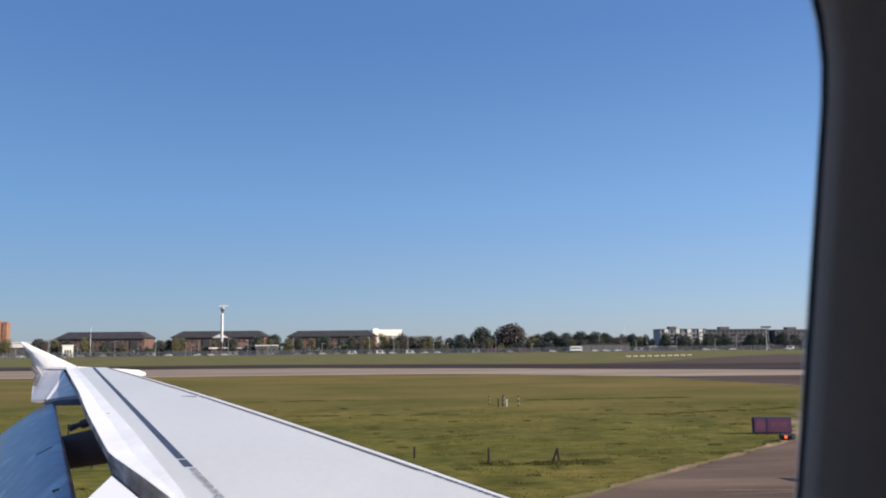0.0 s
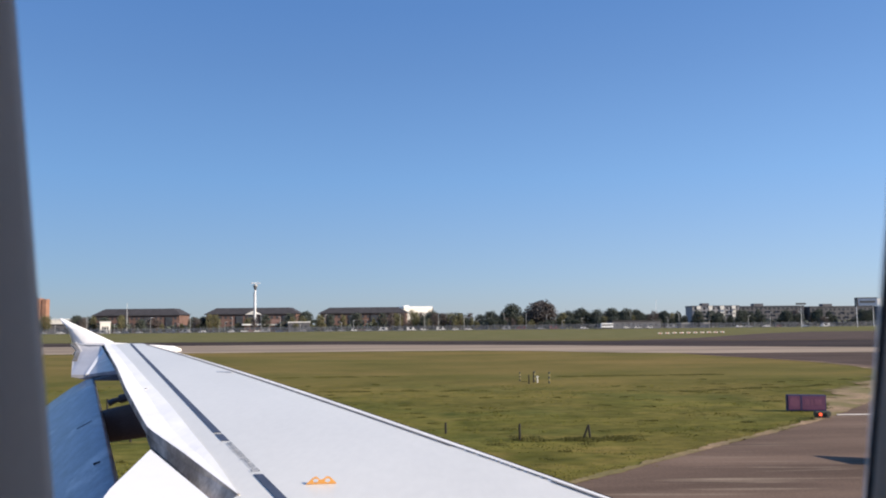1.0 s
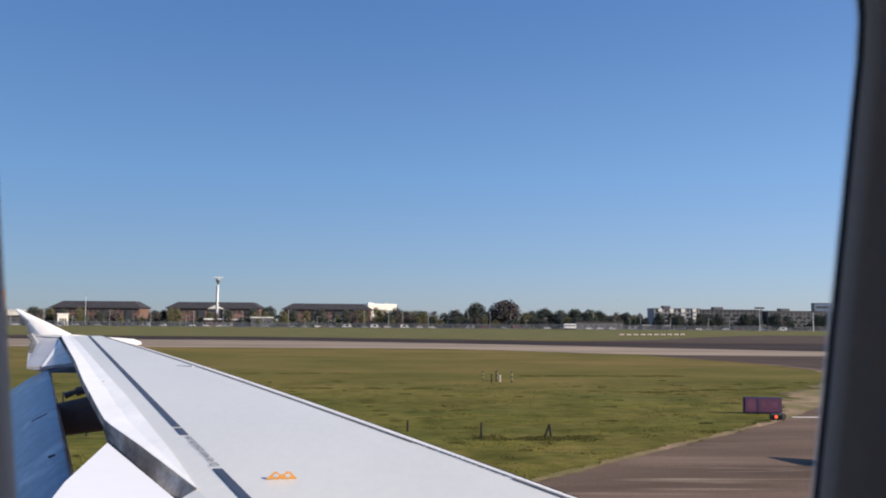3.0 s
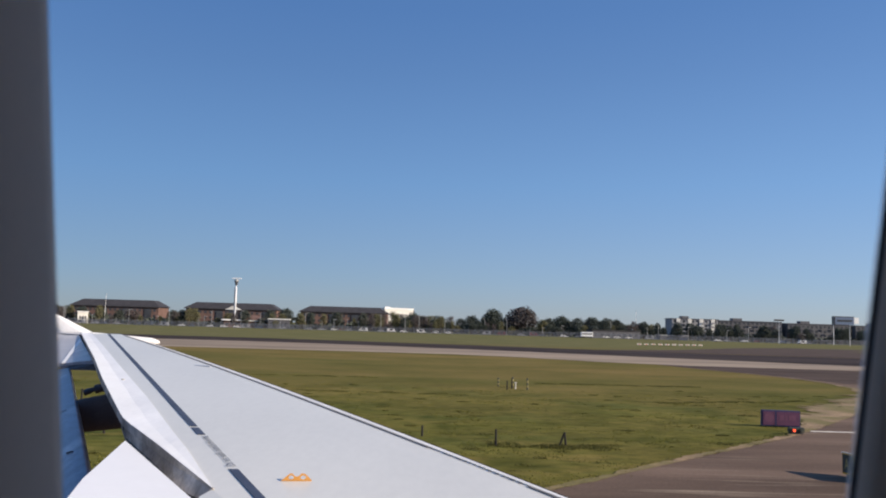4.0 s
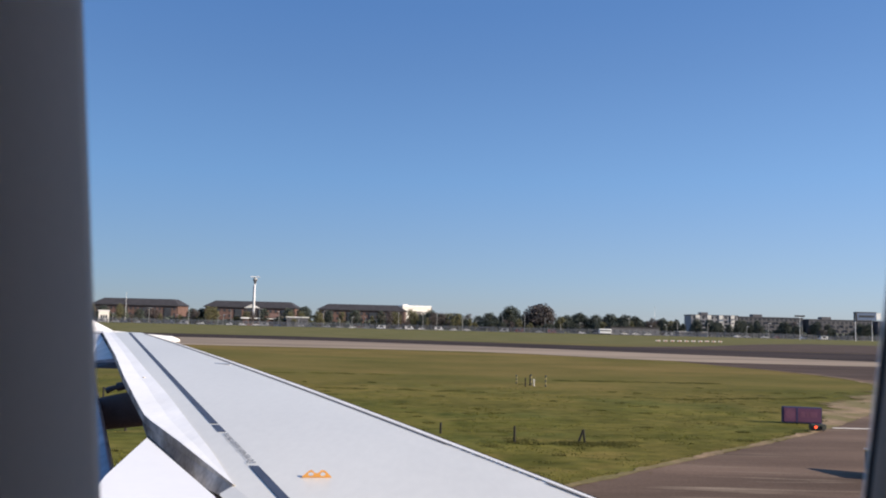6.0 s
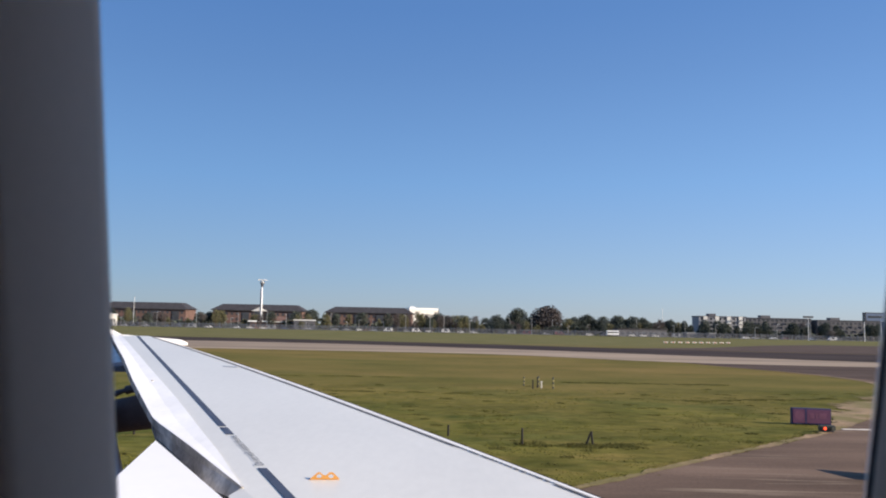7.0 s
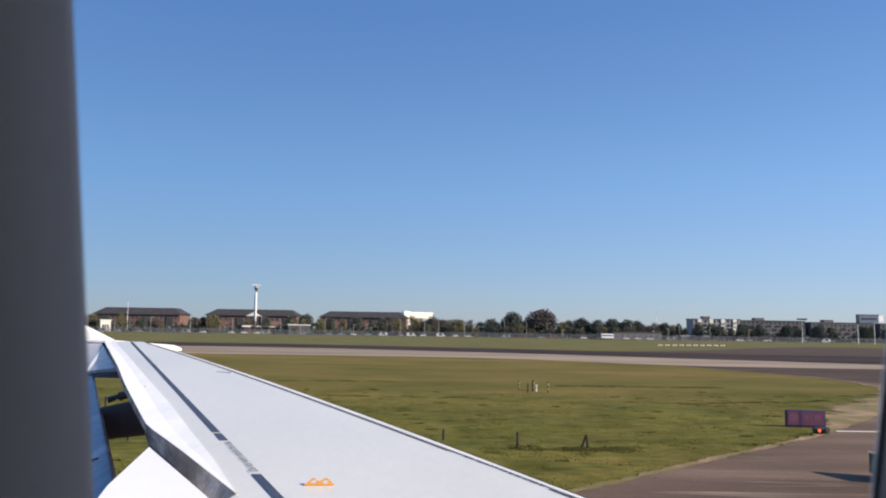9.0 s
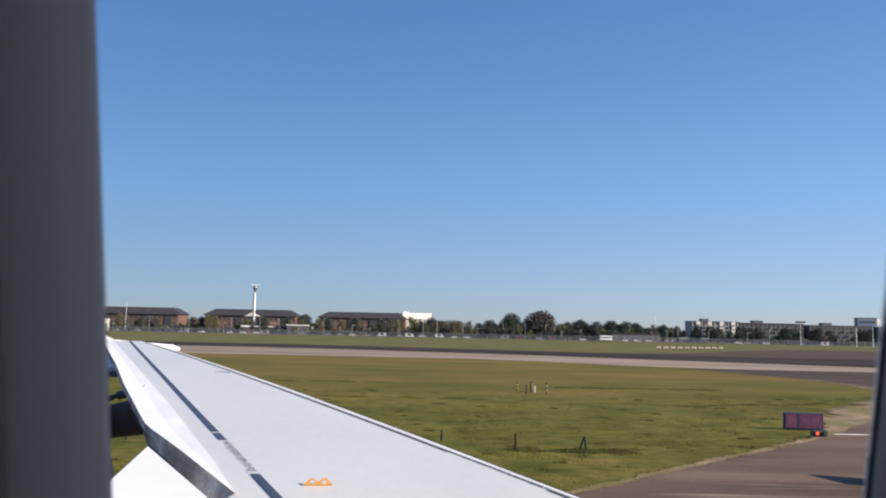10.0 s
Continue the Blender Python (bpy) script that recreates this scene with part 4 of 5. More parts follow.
def marker(x, y, h, kind):
    if kind == "timber":
        t = thing("marker_post", pose(x, y, 0), "slim dark timber marker post in the grass", "post", "timber marker posts")
        part("stake", rod(bmesh.new(), (0, 0, -0.05), (0, 0, h), 0.05, 0.045, 8), POST_WOOD, t)
        part("head", rod(bmesh.new(), (0, 0, h), (0, 0, h + 0.05), 0.065, 0.05, 8), POST_WOOD, t)
    elif kind == "white":
        t = thing("marker_post", pose(x, y, 0), "short white marker post with a small crosshead", "post", "white marker posts")
        part("stake", rod(bmesh.new(), (0, 0, -0.05), (0, 0, h), 0.05, 0.045, 8), POST_WHITE, t)
        part("crosshead", boxes((-0.09, 0.09, -0.04, 0.04, h - 0.02, h + 0.05), bevel=0.01), POST_WHITE, t)
    else:
        t = thing("marker_post", pose(x, y, 0), "black and yellow banded marker post in the grass", "post", "banded marker posts")
        n = 5
        for k in range(n):
            part("band", rod(bmesh.new(), (0, 0, h * k / n - (0.05 if k == 0 else 0)), (0, 0, h * (k + 1) / n), 0.062, 0.062, 10),
                 POST_YELLOW if k % 2 else SIGN_BLACK, t)
    return t


for x, y, h, kind in ((1.83, 62.1, 0.66, "banded"), (2.18, 58.9, 0.60, "timber"), (2.66, 60.2, 0.72, "timber"), (2.92, 60.0, 0.44, "white"), (2.82, 61.0, 0.8, "banded"), (3.70, 59.3, 0.84, "banded"),
                      (-22.4, 38.6, 1.0, "timber"), (-22.3, 42.6, 1.0, "timber"), (-19.9, 38.3, 1.0, "timber"), (-19.6, 41.2, 1.0, "timber"),
                      (-58.4, 48.2, 0.95, "banded"), (-57.9, 48.8, 0.95, "banded"), (-56.9, 47.4, 0.5, "white"), (-55.5, 48.6, 0.95, "banded"), (-55.3, 47.2, 0.9, "banded")):
    marker(x, y, h, kind)
peg = thing("edge_peg", pose(31.6, 62.9, 0), "small white edge marker peg", "peg")
part("stem", rod(bmesh.new(), (0, 0, -0.05), (0, 0, 0.20), 0.05, 0.04), POST_WHITE, peg)
part("base", rod(bmesh.new(), (0, 0, 0.0), (0, 0, 0.04), 0.09, 0.08), POST_WHITE, peg)


def red_sign():
    """The low illuminated mandatory sign on its legs: casing, two faces and their markings."""
    t = thing("taxiway_sign", pose(13.63, 39.45, -0.03, 0, 0.8, -3), "low navy-cased taxiway sign with two red faces", "sign")
    part("casing", boxes((-0.93, 0.93, -0.09, 0.13, 0.07, 0.84), bevel=0.015), SIGN_NAVY, t)
    round_face = part("face", boxes((-0.88, -0.32, -0.112, -0.085, 0.13, 0.78)), SIGN_RED, t, "dull red face with a round mark")
    long_face = part("face", boxes((-0.22, 0.88, -0.112, -0.085, 0.13, 0.78)), SIGN_RED, t, "dull red face with unreadable writing")
    part("divider", boxes((-0.30, -0.24, -0.118, -0.085, 0.09, 0.82)), SIGN_NAVY, t)
    bm = bmesh.new()
    rod(bm, (-0.6, -0.118, 0.49), (-0.6, -0.105, 0.49), 0.22, 0.22, 24)
    part("round_mark", bm, SIGN_PINK, round_face)
    for x0, x1 in ((-0.08, 0.12), (0.18, 0.3), (0.36, 0.7)):
        part("writing_bar", boxes((x0, x1, -0.118, -0.105, 0.36, 0.62)), SIGN_PINK, long_face)
    for x in (-0.7, 0.0, 0.7):
        part("leg", rod(bmesh.new(), (x, 0.02, -0.02), (x, 0.02, 0.16), 0.035), DARK_METAL, t)
    return t


red_sign()


def guard_lamp():
    t = thing("guard_lamp", pose(13.10, 36.6, 0.02), "low black double lamp, one lens glowing red", "lamp")
    part("housing", boxes((-0.36, 0.36, -0.12, 0.14, 0.05, 0.30), bevel=0.04), SIGN_BLACK, t)
    for x, mat, label in ((0.18, SIGN_BLACK, "unlit lens"), (-0.17, RED_LIGHT, "lens glowing red")):
        visor = part("visor", rod(bmesh.new(), (x, -0.19, 0.18), (x, -0.10, 0.18), 0.10, 0.095, 18), SIGN_BLACK, t)
        part("lens", rod(bmesh.new(), (x, -0.205, 0.18), (x, -0.19, 0.18), 0.06, 0.065, 18), mat, visor, label)
    part("foot", boxes((-0.25, 0.25, -0.1, 0.1, -0.02, 0.06)), DARK_METAL, t)
    return t


guard_lamp()


def sign_text(words, x, z, wide, high, material, parent):
    """Flat lettering on a sign's front face, fitted to its width and height."""
    cu = bpy.data.curves.new("lettering", "FONT")
    cu.body, cu.fill_mode = words, "FRONT"
    ob = new("lettering_curve", cu)
    me = bpy.data.meshes.new_from_object(ob.evaluated_get(bpy.context.evaluated_depsgraph_get()))
    bpy.data.objects.remove(ob)
    xs, ys = [v.co.x for v in me.vertices], [v.co.y for v in me.vertices]
    for v in me.vertices:
        v.co = (x + (v.co.x - min(xs)) / (max(xs) - min(xs)) * wide, -0.018, z + (v.co.y - min(ys)) / (max(ys) - min(ys)) * high)
    me.materials.append(material)
    ob = new("lettering", me)
    ob.parent = parent
    return tagged(ob, "painted sign lettering")


def yellow_sign():
    """The long yellow direction sign, seen end on: casing, faces, writing and feet."""
    a, b2 = Vector((9.62, 25.75, 0)), Vector((10.12, 24.08, 0))
    mid, ang = (a + b2) / 2, math.degrees(math.atan2((b2 - a).y, (b2 - a).x))
    t = thing("direction_sign", pose(mid.x, mid.y, 0.02, 0, 0, ang), "yellow boxed direction sign with black characters", "sign")
    L = (b2 - a).length / 2
    part("casing", boxes((-L, L, 0.0, 0.16, 0.08, 0.75), bevel=0.012), SIGN_YELLOW, t)
    yellow_face = part("face", boxes((-L + 0.42, L - 0.04, -0.014, 0.005, 0.13, 0.70)), SIGN_LIME, t, "yellow-green sign face")
    black_face = part("face", boxes((-L + 0.03, -L + 0.40, -0.014, 0.005, 0.13, 0.70)), SIGN_BLACK, t, "black sign face")
    sign_text("A", -L + 0.12, 0.24, 0.18, 0.34, SIGN_LIME, black_face)
    sign_text("LINK", -L + 0.47, 0.26, 0.46, 0.32, SIGN_BLACK, yellow_face)
    part("writing_bar", boxes((-L + 1.00, -L + 1.035, -0.02, -0.012, 0.26, 0.58)), SIGN_BLACK, yellow_face)
    sign_text("2", -L + 1.08, 0.26, 0.12, 0.32, SIGN_BLACK, yellow_face)
    part("arrow", slab([(-L + 1.27, -0.02, 0.39), (-L + 1.27, -0.02, 0.45), (-L + 1.39, -0.02, 0.45), (-L + 1.39, -0.02, 0.53), (-L + 1.53, -0.02, 0.42), (-L + 1.39, -0.02, 0.31), (-L + 1.39, -0.02, 0.39)], (0, 0.008, 0)), SIGN_BLACK, yellow_face)
    part("top_strip", boxes((-L, L, -0.03, 0.02, 0.742, 0.772)), POST_WHITE, t, "pale top edge")
    for x in (-L + 0.2, 0.0, L - 0.2):
        part("foot", boxes((x - 0.04, x + 0.04, 0.02, 0.14, -0.02, 0.09)), DARK_METAL, t)
    return t


yellow_sign()

# thin white line on the tarmac up to the row of barriers
tagged(part("ground_line", boxes((14.3, 21.4, 37.70, 37.82, 0.0, 0.045), bevel=0.01), LINE_WHITE), "thin white line across the tarmac", "marking", kind="structure")


def barrier(x, y, red):
    t = thing("barrier_block", pose(x, y, 0.02), "red and white interlocking plastic barrier block", "barrier", "row of red and white barriers")
    prof = [(-0.2, 0), (0.2, 0), (0.2, 0.12), (0.11, 0.2), (0.11, 0.36), (0.07, 0.40), (-0.07, 0.40), (-0.11, 0.36), (-0.11, 0.2), (-0.2, 0.12)]
    part("block", loft([[(sx, py, pz) for py, pz in prof] for sx in (-0.455, 0.455)]), BARRIER_RED if red else BARRIER_WHITE, t)
    part("lug", rod(bmesh.new(), (0.43, 0, 0.05), (0.43, 0, 0.43), 0.045), BARRIER_WHITE, t)
    return t


for k in range(16):
    barrier(21.95 + 0.93 * k, 37.75, k % 2 == 1)
for x in (31.3, 33.4):
    t = thing("barrier_board", pose(x, 37.85, 0.42), "white framed board standing on the barriers", "board", "boards on the barriers")
    part("panel", boxes((-0.5, 0.5, -0.03, 0.03, 0, 0.3), bevel=0.01), BARRIER_WHITE, t)
    part("band", boxes((-0.42, 0.42, -0.036, -0.025, 0.11, 0.19)), BARRIER_RED, t)
t = thing("wheeled_marker", pose(29.6, 37.0, 0.02), "small red wheeled marker trolley beside the barriers", "trolley")
part("body", boxes((-0.6, 0.5, -0.1, 0.1, 0.25, 0.5), bevel=0.03), BARRIER_RED, t)
for x in (0.35, -0.1):
    part("wheel", rod(bmesh.new(), (x, -0.18, 0.17), (x, -0.08, 0.17), 0.17, 0.17, 18), TYRE, t)
part("drawbar", rod(bmesh.new(), (0.5, 0, 0.3), (1.0, 0, 0.15), 0.03), DARK_METAL, t)

for k in range(10):
    t = thing("far_barrier", pose(70.5 + 2.95 * k, 281 + 1.7 * k, 0), "low white barrier block beyond the runway", "barrier", "far row of barriers")
    part("block", boxes((-0.75, 0.75, -0.25, 0.25, 0, 0.42), bevel=0.08), BARRIER_WHITE, t)
    part("band", boxes((-0.2, 0.2, -0.27, 0.27, 0.06, 0.30)), BARRIER_RED, t)


# ---- perimeter fence ----
FENCE_Y = lambda x: 478.0
fence = thing("perimeter_fence", pose(0, 0, 0), "long grey steel mesh perimeter fence on posts", "fence")
post_mesh = part("post", boxes((-0.09, 0.09, -0.09, 0.09, 0, 3.6), bevel=0.02), FENCE_STEEL, fence)
post_mesh.location = (-470, FENCE_Y(0), 0)
for k in range(1, 236):
    o = post_mesh.copy()
    scene.collection.objects.link(o)
    o.location = (-470 + 4 * k, FENCE_Y(0), 0)
verts, faces = [], []
for k in range(3760):
    x = -470 + 0.25 * k
    i = len(verts)
    verts += [(x - 0.045, FENCE_Y(x) + 0.1, 0.05), (x + 0.045, FENCE_Y(x) + 0.1, 0.05), (x + 0.045, FENCE_Y(x) + 0.1, 3.0), (x - 0.045, FENCE_Y(x) + 0.1, 3.0)]
    faces.append((i, i + 1, i + 2, i + 3))
me = bpy.data.meshes.new("mesh_infill")
me.from_pydata(verts, [], faces)
me.materials.append(FENCE_STEEL)
pal = new("mesh_infill", me)
pal.parent = fence
tagged(pal, "close-set pale steel mesh", kind="stuff")
part("rail", boxes((-470, 470, FENCE_Y(0) + 0.11, FENCE_Y(0) + 0.17, 0.4, 0.5), (-470, 470, FENCE_Y(0) + 0.11, FENCE_Y(0) + 0.17, 2.4, 2.5)), FENCE_STEEL, fence)


# ---- buildings beyond the fence ----
def windows(parent, x0, x1, y, z0, h, n, w, mat=None, name="window"):
    first = None
    for k in range(n):
        x = x0 + (x1 - x0) * (k + 0.5) / n
        if first is None:
            first = part(name, boxes((-w / 2, w / 2, -0.06, 0.1, 0, h)), mat or DARK_GLASS, parent)
            ob = first
        else:
            ob = first.copy()
            scene.collection.objects.link(ob)
        ob.location = (x, y, z0)


def office(x0, x1, y, eave, ridge, label, bays=17):
    cx = (x0 + x1) / 2
    w, d = (x1 - x0) / 2, 11.0
    t = thing("office_building", pose(cx, y + d, 0), label, "building", "brick office buildings behind the fence")
    part("wall", boxes((-w + 1.2, w - 1.2, -d, d, 0, eave)), BRICK, t, "brown brick wall")
    over = 0.9
    bm = bmesh.new()
    lo = [bm.verts.new(p) for p in ((-w, -d - over, eave), (w, -d - over, eave), (w, d + over, eave), (-w, d + over, eave))]
    hi = [bm.verts.new(p) for p in ((-w + 6.5, -d + 5.5, ridge), (w - 6.5, -d + 5.5, ridge), (w - 6.5, d - 5.5, ridge), (-w + 6.5, d - 5.5, ridge))]
    bm.faces.new(lo[::-1])
    bm.faces.new(hi)
    for i in range(4):
        bm.faces.new((lo[i], lo[(i + 1) % 4], hi[(i + 1) % 4], hi[i]))
    part("roof", bm, ROOF, t, "dark hipped slate roof")
    part("fascia", boxes((-w, w, -d - over - 0.05, -d - over + 0.1, eave - 0.5, eave)), ROOF, t)
    for z in (1.2, 4.9, 8.5):
        windows(t, -w + 2.2, w - 2.2, -d, z, 1.7, bays, 1.5)
    for k in range(4):
        x = -w + 8 + k * (2 * w - 16) / 3
        part("bay", boxes((x - 2.2, x + 2.2, -d - 0.5, -d, 0, eave - 1.6)), DARK_GLASS, t, "dark glazed bay")
    return t


office(-238.0, -178.5, 545, 11.7, 16.0, "long brown brick office with a dark hipped roof")
office(-163.0, -100.5, 545, 11.9, 15.9, "long brown brick office with a dark hipped roof and white gable")
office(-87.0, -27.5, 545, 11.8, 15.5, "long brown brick office with a dark flat-topped roof")

t = thing("gable_entrance", pose(-128.0, 532.5, 0), "white pointed gable over an office entrance", "building")
part("gable", slab([(-5.0, 0, 11.2), (5.0, 0, 11.2), (0, 0, 13.6)], (0, 4, 0)), WHITE_WALL, t)
part("glazing", boxes((-3.0, 3.0, 0.3, 1.5, 0, 11.1)), DARK_GLASS, t)

t = thing("white_warehouse", pose(-31.5, 905, 0, 0, 0, 24), "bright white box building behind the trees", "building")
part("wall", boxes((-17, 17, 0, 30, 0, 21.6)), WHITE_WALL, t)
part("roof", boxes((-17.3, 17.3, -0.3, 30.3, 21.6, 22.9), (-15, -9, 4, 8, 22.9, 24.0)), WHITE_METAL, t)
windows(t, -16, 16, 0, 15.0, 1.2, 12, 1.6)
part("wall", boxes((17, 19, 2, 30, 0, 21.4)), GREY_WALL, t, "grey side wall")


def radar_tower():
    """Slender white tower with a flared dark head and a turning antenna at rest."""
    t = thing("radar_tower", pose(-121.3, 510, 0), "slender white radar tower with antenna on top", "tower")
    part("shaft", rod(bmesh.new(), (0, 0, 3.5), (0, 0, 26.5), 0.72, 0.42, 16), WHITE_METAL, t, smooth=True)
    part("head", rod(rod(bmesh.new(), (0, 0, 26.0), (0, 0, 28.0), 0.6, 1.05, 16), (0, 0, 28.0), (0, 0, 28.6), 1.3, 1.3, 16), GREY_WALL, t, "grey flared head")
    part("railing", rod(bmesh.new(), (0, 0, 28.6), (0, 0, 29.4), 1.5, 1.5, 16), GREY_METAL, t)
    part("antenna", boxes((-2.9, 2.9, -0.3, 0.3, 30.1, 30.7), bevel=0.12), WHITE_METAL, t, "white bar antenna")
    part("antenna_mount", rod(bmesh.new(), (0, 0, 29.0), (0, 0, 30.1), 0.5, 0.4), GREY_METAL, t)
    # The shaft's shaded left side is put in as a dark strip.
    part("stair_tube", boxes((-0.92, -0.60, -0.3, 0.3, 3.0, 25.0)), GREY_WALL, t, "dark strip for the shaft's shaded left side")
    return t


radar_tower()
t = thing("tower_building", pose(-113, 506, 0, 0, 0, 14), "low brick building with a white roof edge below the tower", "building")
part("wall", boxes((-13.5, 13.5, 0, 12, 0, 4.2)), BRICK, t)
part("roof_edge", boxes((-15.0, 15.0, -1.2, 13, 4.2, 5.0)), WHITE_METAL, t, "white roof edge")
bm = bmesh.new()
bmesh.ops.create_cone(bm, cap_ends=True, segments=4, radius1=11, radius2=1.5, depth=2.8, matrix=pose(5, 6, 6.4, 0, 0, 45))
part("roof", bm, BRICK, t, "brown tiled pyramid roof")
windows(t, -13, 13, 0, 1.2, 1.8, 9, 2.0)

t = thing("brick_tower", pose(-278.5, 560, 0), "tall orange brick tower of two shafts", "tower")
part("shaft", boxes((-3.4, -0.5, -3, 3, 0, 24.0)), ORANGE_BRICK, t)
part("shaft", boxes((0.5, 3.4, -2.2, 3, 0, 23.4)), ORANGE_BRICK, t)
# The gap's shade is put into the dark colour of a solid core.
part("core", boxes((-0.6, 0.6, -1.5, 2.0, 0, 22.5)), ROOF, t, "dark-coloured core for the shaded gap between the shafts")
part("finial", rod(bmesh.new(), (-1.6, 0, 24), (-1.6, 0, 26.2), 0.15, 0.08), GREY_METAL, t)


def shed(x, y, w, d, h, mat, label, roof=WHITE_METAL, n=5, turn=8):
    t = thing("low_building", pose(x, y, 0, 0, 0, turn), label, "building")
    part("wall", boxes((-w / 2, w / 2, 0, d, 0, h)), mat, t)
    part("roof", boxes((-w / 2 - 0.4, w / 2 + 0.4, -0.5, d + 0.4, h, h + 0.5)), roof, t)
    windows(t, -w / 2 + 0.8, w / 2 - 0.8, 0, h * 0.35, h * 0.3, n, w / n * 0.5)
    part("door", boxes((w * 0.2, w * 0.2 + 1.2, -0.08, 0.1, 0, 2.1)), GREY_WALL, t)
    return t


shed(-209.2, 497, 5.8, 6, 6.8, WHITE_WALL, "small white rendered house with a flat roof", n=3, turn=24)
shed(-93, 505, 13, 8, 5.6, GREY_WALL, "grey flat-roofed shelter with a pale roof edge", n=4)
shed(-300, 610, 46, 20, 9.8, WHITE_WALL, "white industrial building far behind the trees", n=9)
shed(-352, 640, 30, 20, 11.0, WHITE_WALL, "white industrial building with a pale roof", n=6)
shed(-262, 600, 16, 14, 8.5, WHITE_WALL, "white outbuilding among trees", n=4)
shed(111, 486, 30, 10, 4.4, GREY_WALL, "long low dark canopy building behind the fence", ROOF, 8)
shed(150, 500, 18, 6, 2.6, GREY_WALL, "low grey cabin behind the fence", GREY_METAL, 5)
shed(-262, 505, 66, 9, 5.6, GREY_WALL, "long dark open-fronted shed behind the fence", ROOF, 12)


def apartments(x0, x1, y, h, wall, label, floors, bays, balcony=True):
    t = thing("apartment_block", pose((x0 + x1) / 2, y, 0), label, "building", "apartment blocks beyond the airfield")
    w = (x1 - x0) / 2
    part("wall", boxes((-w, w, 0, 16, 0, h)), wall, t)
    part("roof", boxes((-w - 0.3, w + 0.3, -0.4, 16.3, h, h + 0.5), (-w * 0.5, -w * 0.2, 4, 10, h + 0.5, h + 2.2)), GREY_WALL, t)
    for x in np.linspace(-w + 3, w - 5, 4) if wall is PALE_WALL else ():
        part("stair_tower", boxes((x, x + 2.6, -0.5, 1.0, 0, h + 0.3)), WHITE_WALL, t, "white upright stair tower")
    for f in range(floors):
        z = 0.9 + f * (h - 0.6) / floors
        windows(t, -w + 0.6, w - 0.6, 0, z, 1.8, bays, 2 * w / bays * 0.55)
        if balcony:
            windows(t, -w + 0.6, w - 0.6, -1.2, z - 0.4, 1.0, bays // 2 - f % 2, 2 * w / bays * 0.85, PALE_WALL if wall is PALE_WALL else GREY_WALL, "balcony")
    return t


apartments(167, 199, 560, 14.0, PALE_WALL, "white apartment block with balconies", 5, 10)
apartments(202, 246, 566, 13.6, GREY_WALL, "long grey-brown apartment block with small windows", 5, 14)
apartments(249, 292, 563, 12.9, GREY_WALL, "long grey-brown apartment block with a flat roof", 4, 14)
apartments(295, 345, 560, 12.6, GREY_WALL, "long grey apartment block with a flat roof", 4, 16)

t = thing("roadside_billboard", pose(240.7, 470, 0), "blue-grey boxed billboard on two tall posts", "billboard")
part("box", boxes((-5.8, 5.6, 0, 3, 11.9, 16.4), bevel=0.15), BLUE_PANEL, t)
part("end_panel", boxes((5.62, 8.4, 0.3, 2.6, 12.6, 16.2)), WHITE_METAL, t, "bright white end panel")
part("frame", boxes((-6.1, -5.7, -0.12, 3.1, 11.6, 16.7), (-5.8, 5.6, -0.12, 3.1, 16.3, 16.7)), ROOF, t, "dark steel surround")
part("writing_bar", boxes((-4.6, 4.4, -0.1, 0.05, 13.6, 14.8)), DARK_GLASS, t)
for x in (-6.2, 3.4):
    part("pole", rod(bmesh.new(), (x, 1, 0), (x, 1, 16.4), 0.15, 0.13), WHITE_METAL, t)


# ---- poles and masts ----
def lamp_post(x, y, h, arm):
    t = thing("lamp_post", pose(x, y, 0), "slim pale street lamp on a tall pole", "lamp post", "street lamps behind the fence")
    part("pole", rod(bmesh.new(), (0, 0, 0), (0, 0, h), 0.13, 0.10, 8), GREY_METAL, t)
    part("arm", rod(bmesh.new(), (0, 0, h), (arm, 0, h + 0.15), 0.07, 0.05, 6), WHITE_METAL, t)
    part("lantern", boxes((arm - 0.1, arm + 0.7, -0.2, 0.2, h + 0.02, h + 0.22), bevel=0.03), GREY_METAL, t)
    return t


rng = random.Random(21)
lx = -340.0
while lx < 330:
    lamp_post(lx, rng.choice((492, 500, 512)), rng.choice((rng.uniform(5.0, 7.0), rng.uniform(7.5, 10.5))), rng.choice((-1.2, 1.2)))
    lx += rng.uniform(6, 16)
for x, y, h, label in ((-205, 520, 18.6, "tall white flagpole"), (152.5, 600, 19.5, "tall thin grey mast")):
    t = thing("mast", pose(x, y, 0), label + " behind the fence", "mast")
    part("pole", rod(bmesh.new(), (0, 0, 0), (0, 0, h), 0.17, 0.09, 8), WHITE_METAL, t)
    part("cap", rod(bmesh.new(), (0, 0, h), (0, 0, h + 0.4), 0.2, 0.2, 8), GREY_METAL, t)
t = thing("floodlight_mast", pose(193.3, 450, 0), "floodlight mast with a broad lamp head", "mast")
part("pole", rod(bmesh.new(), (0, 0, 0), (0, 0, 12.6), 0.15, 0.11, 8), WHITE_METAL, t)
part("lamp_head", boxes((-2.7, 2.7, -0.4, 0.4, 12.6, 13.5)), ROOF, t)


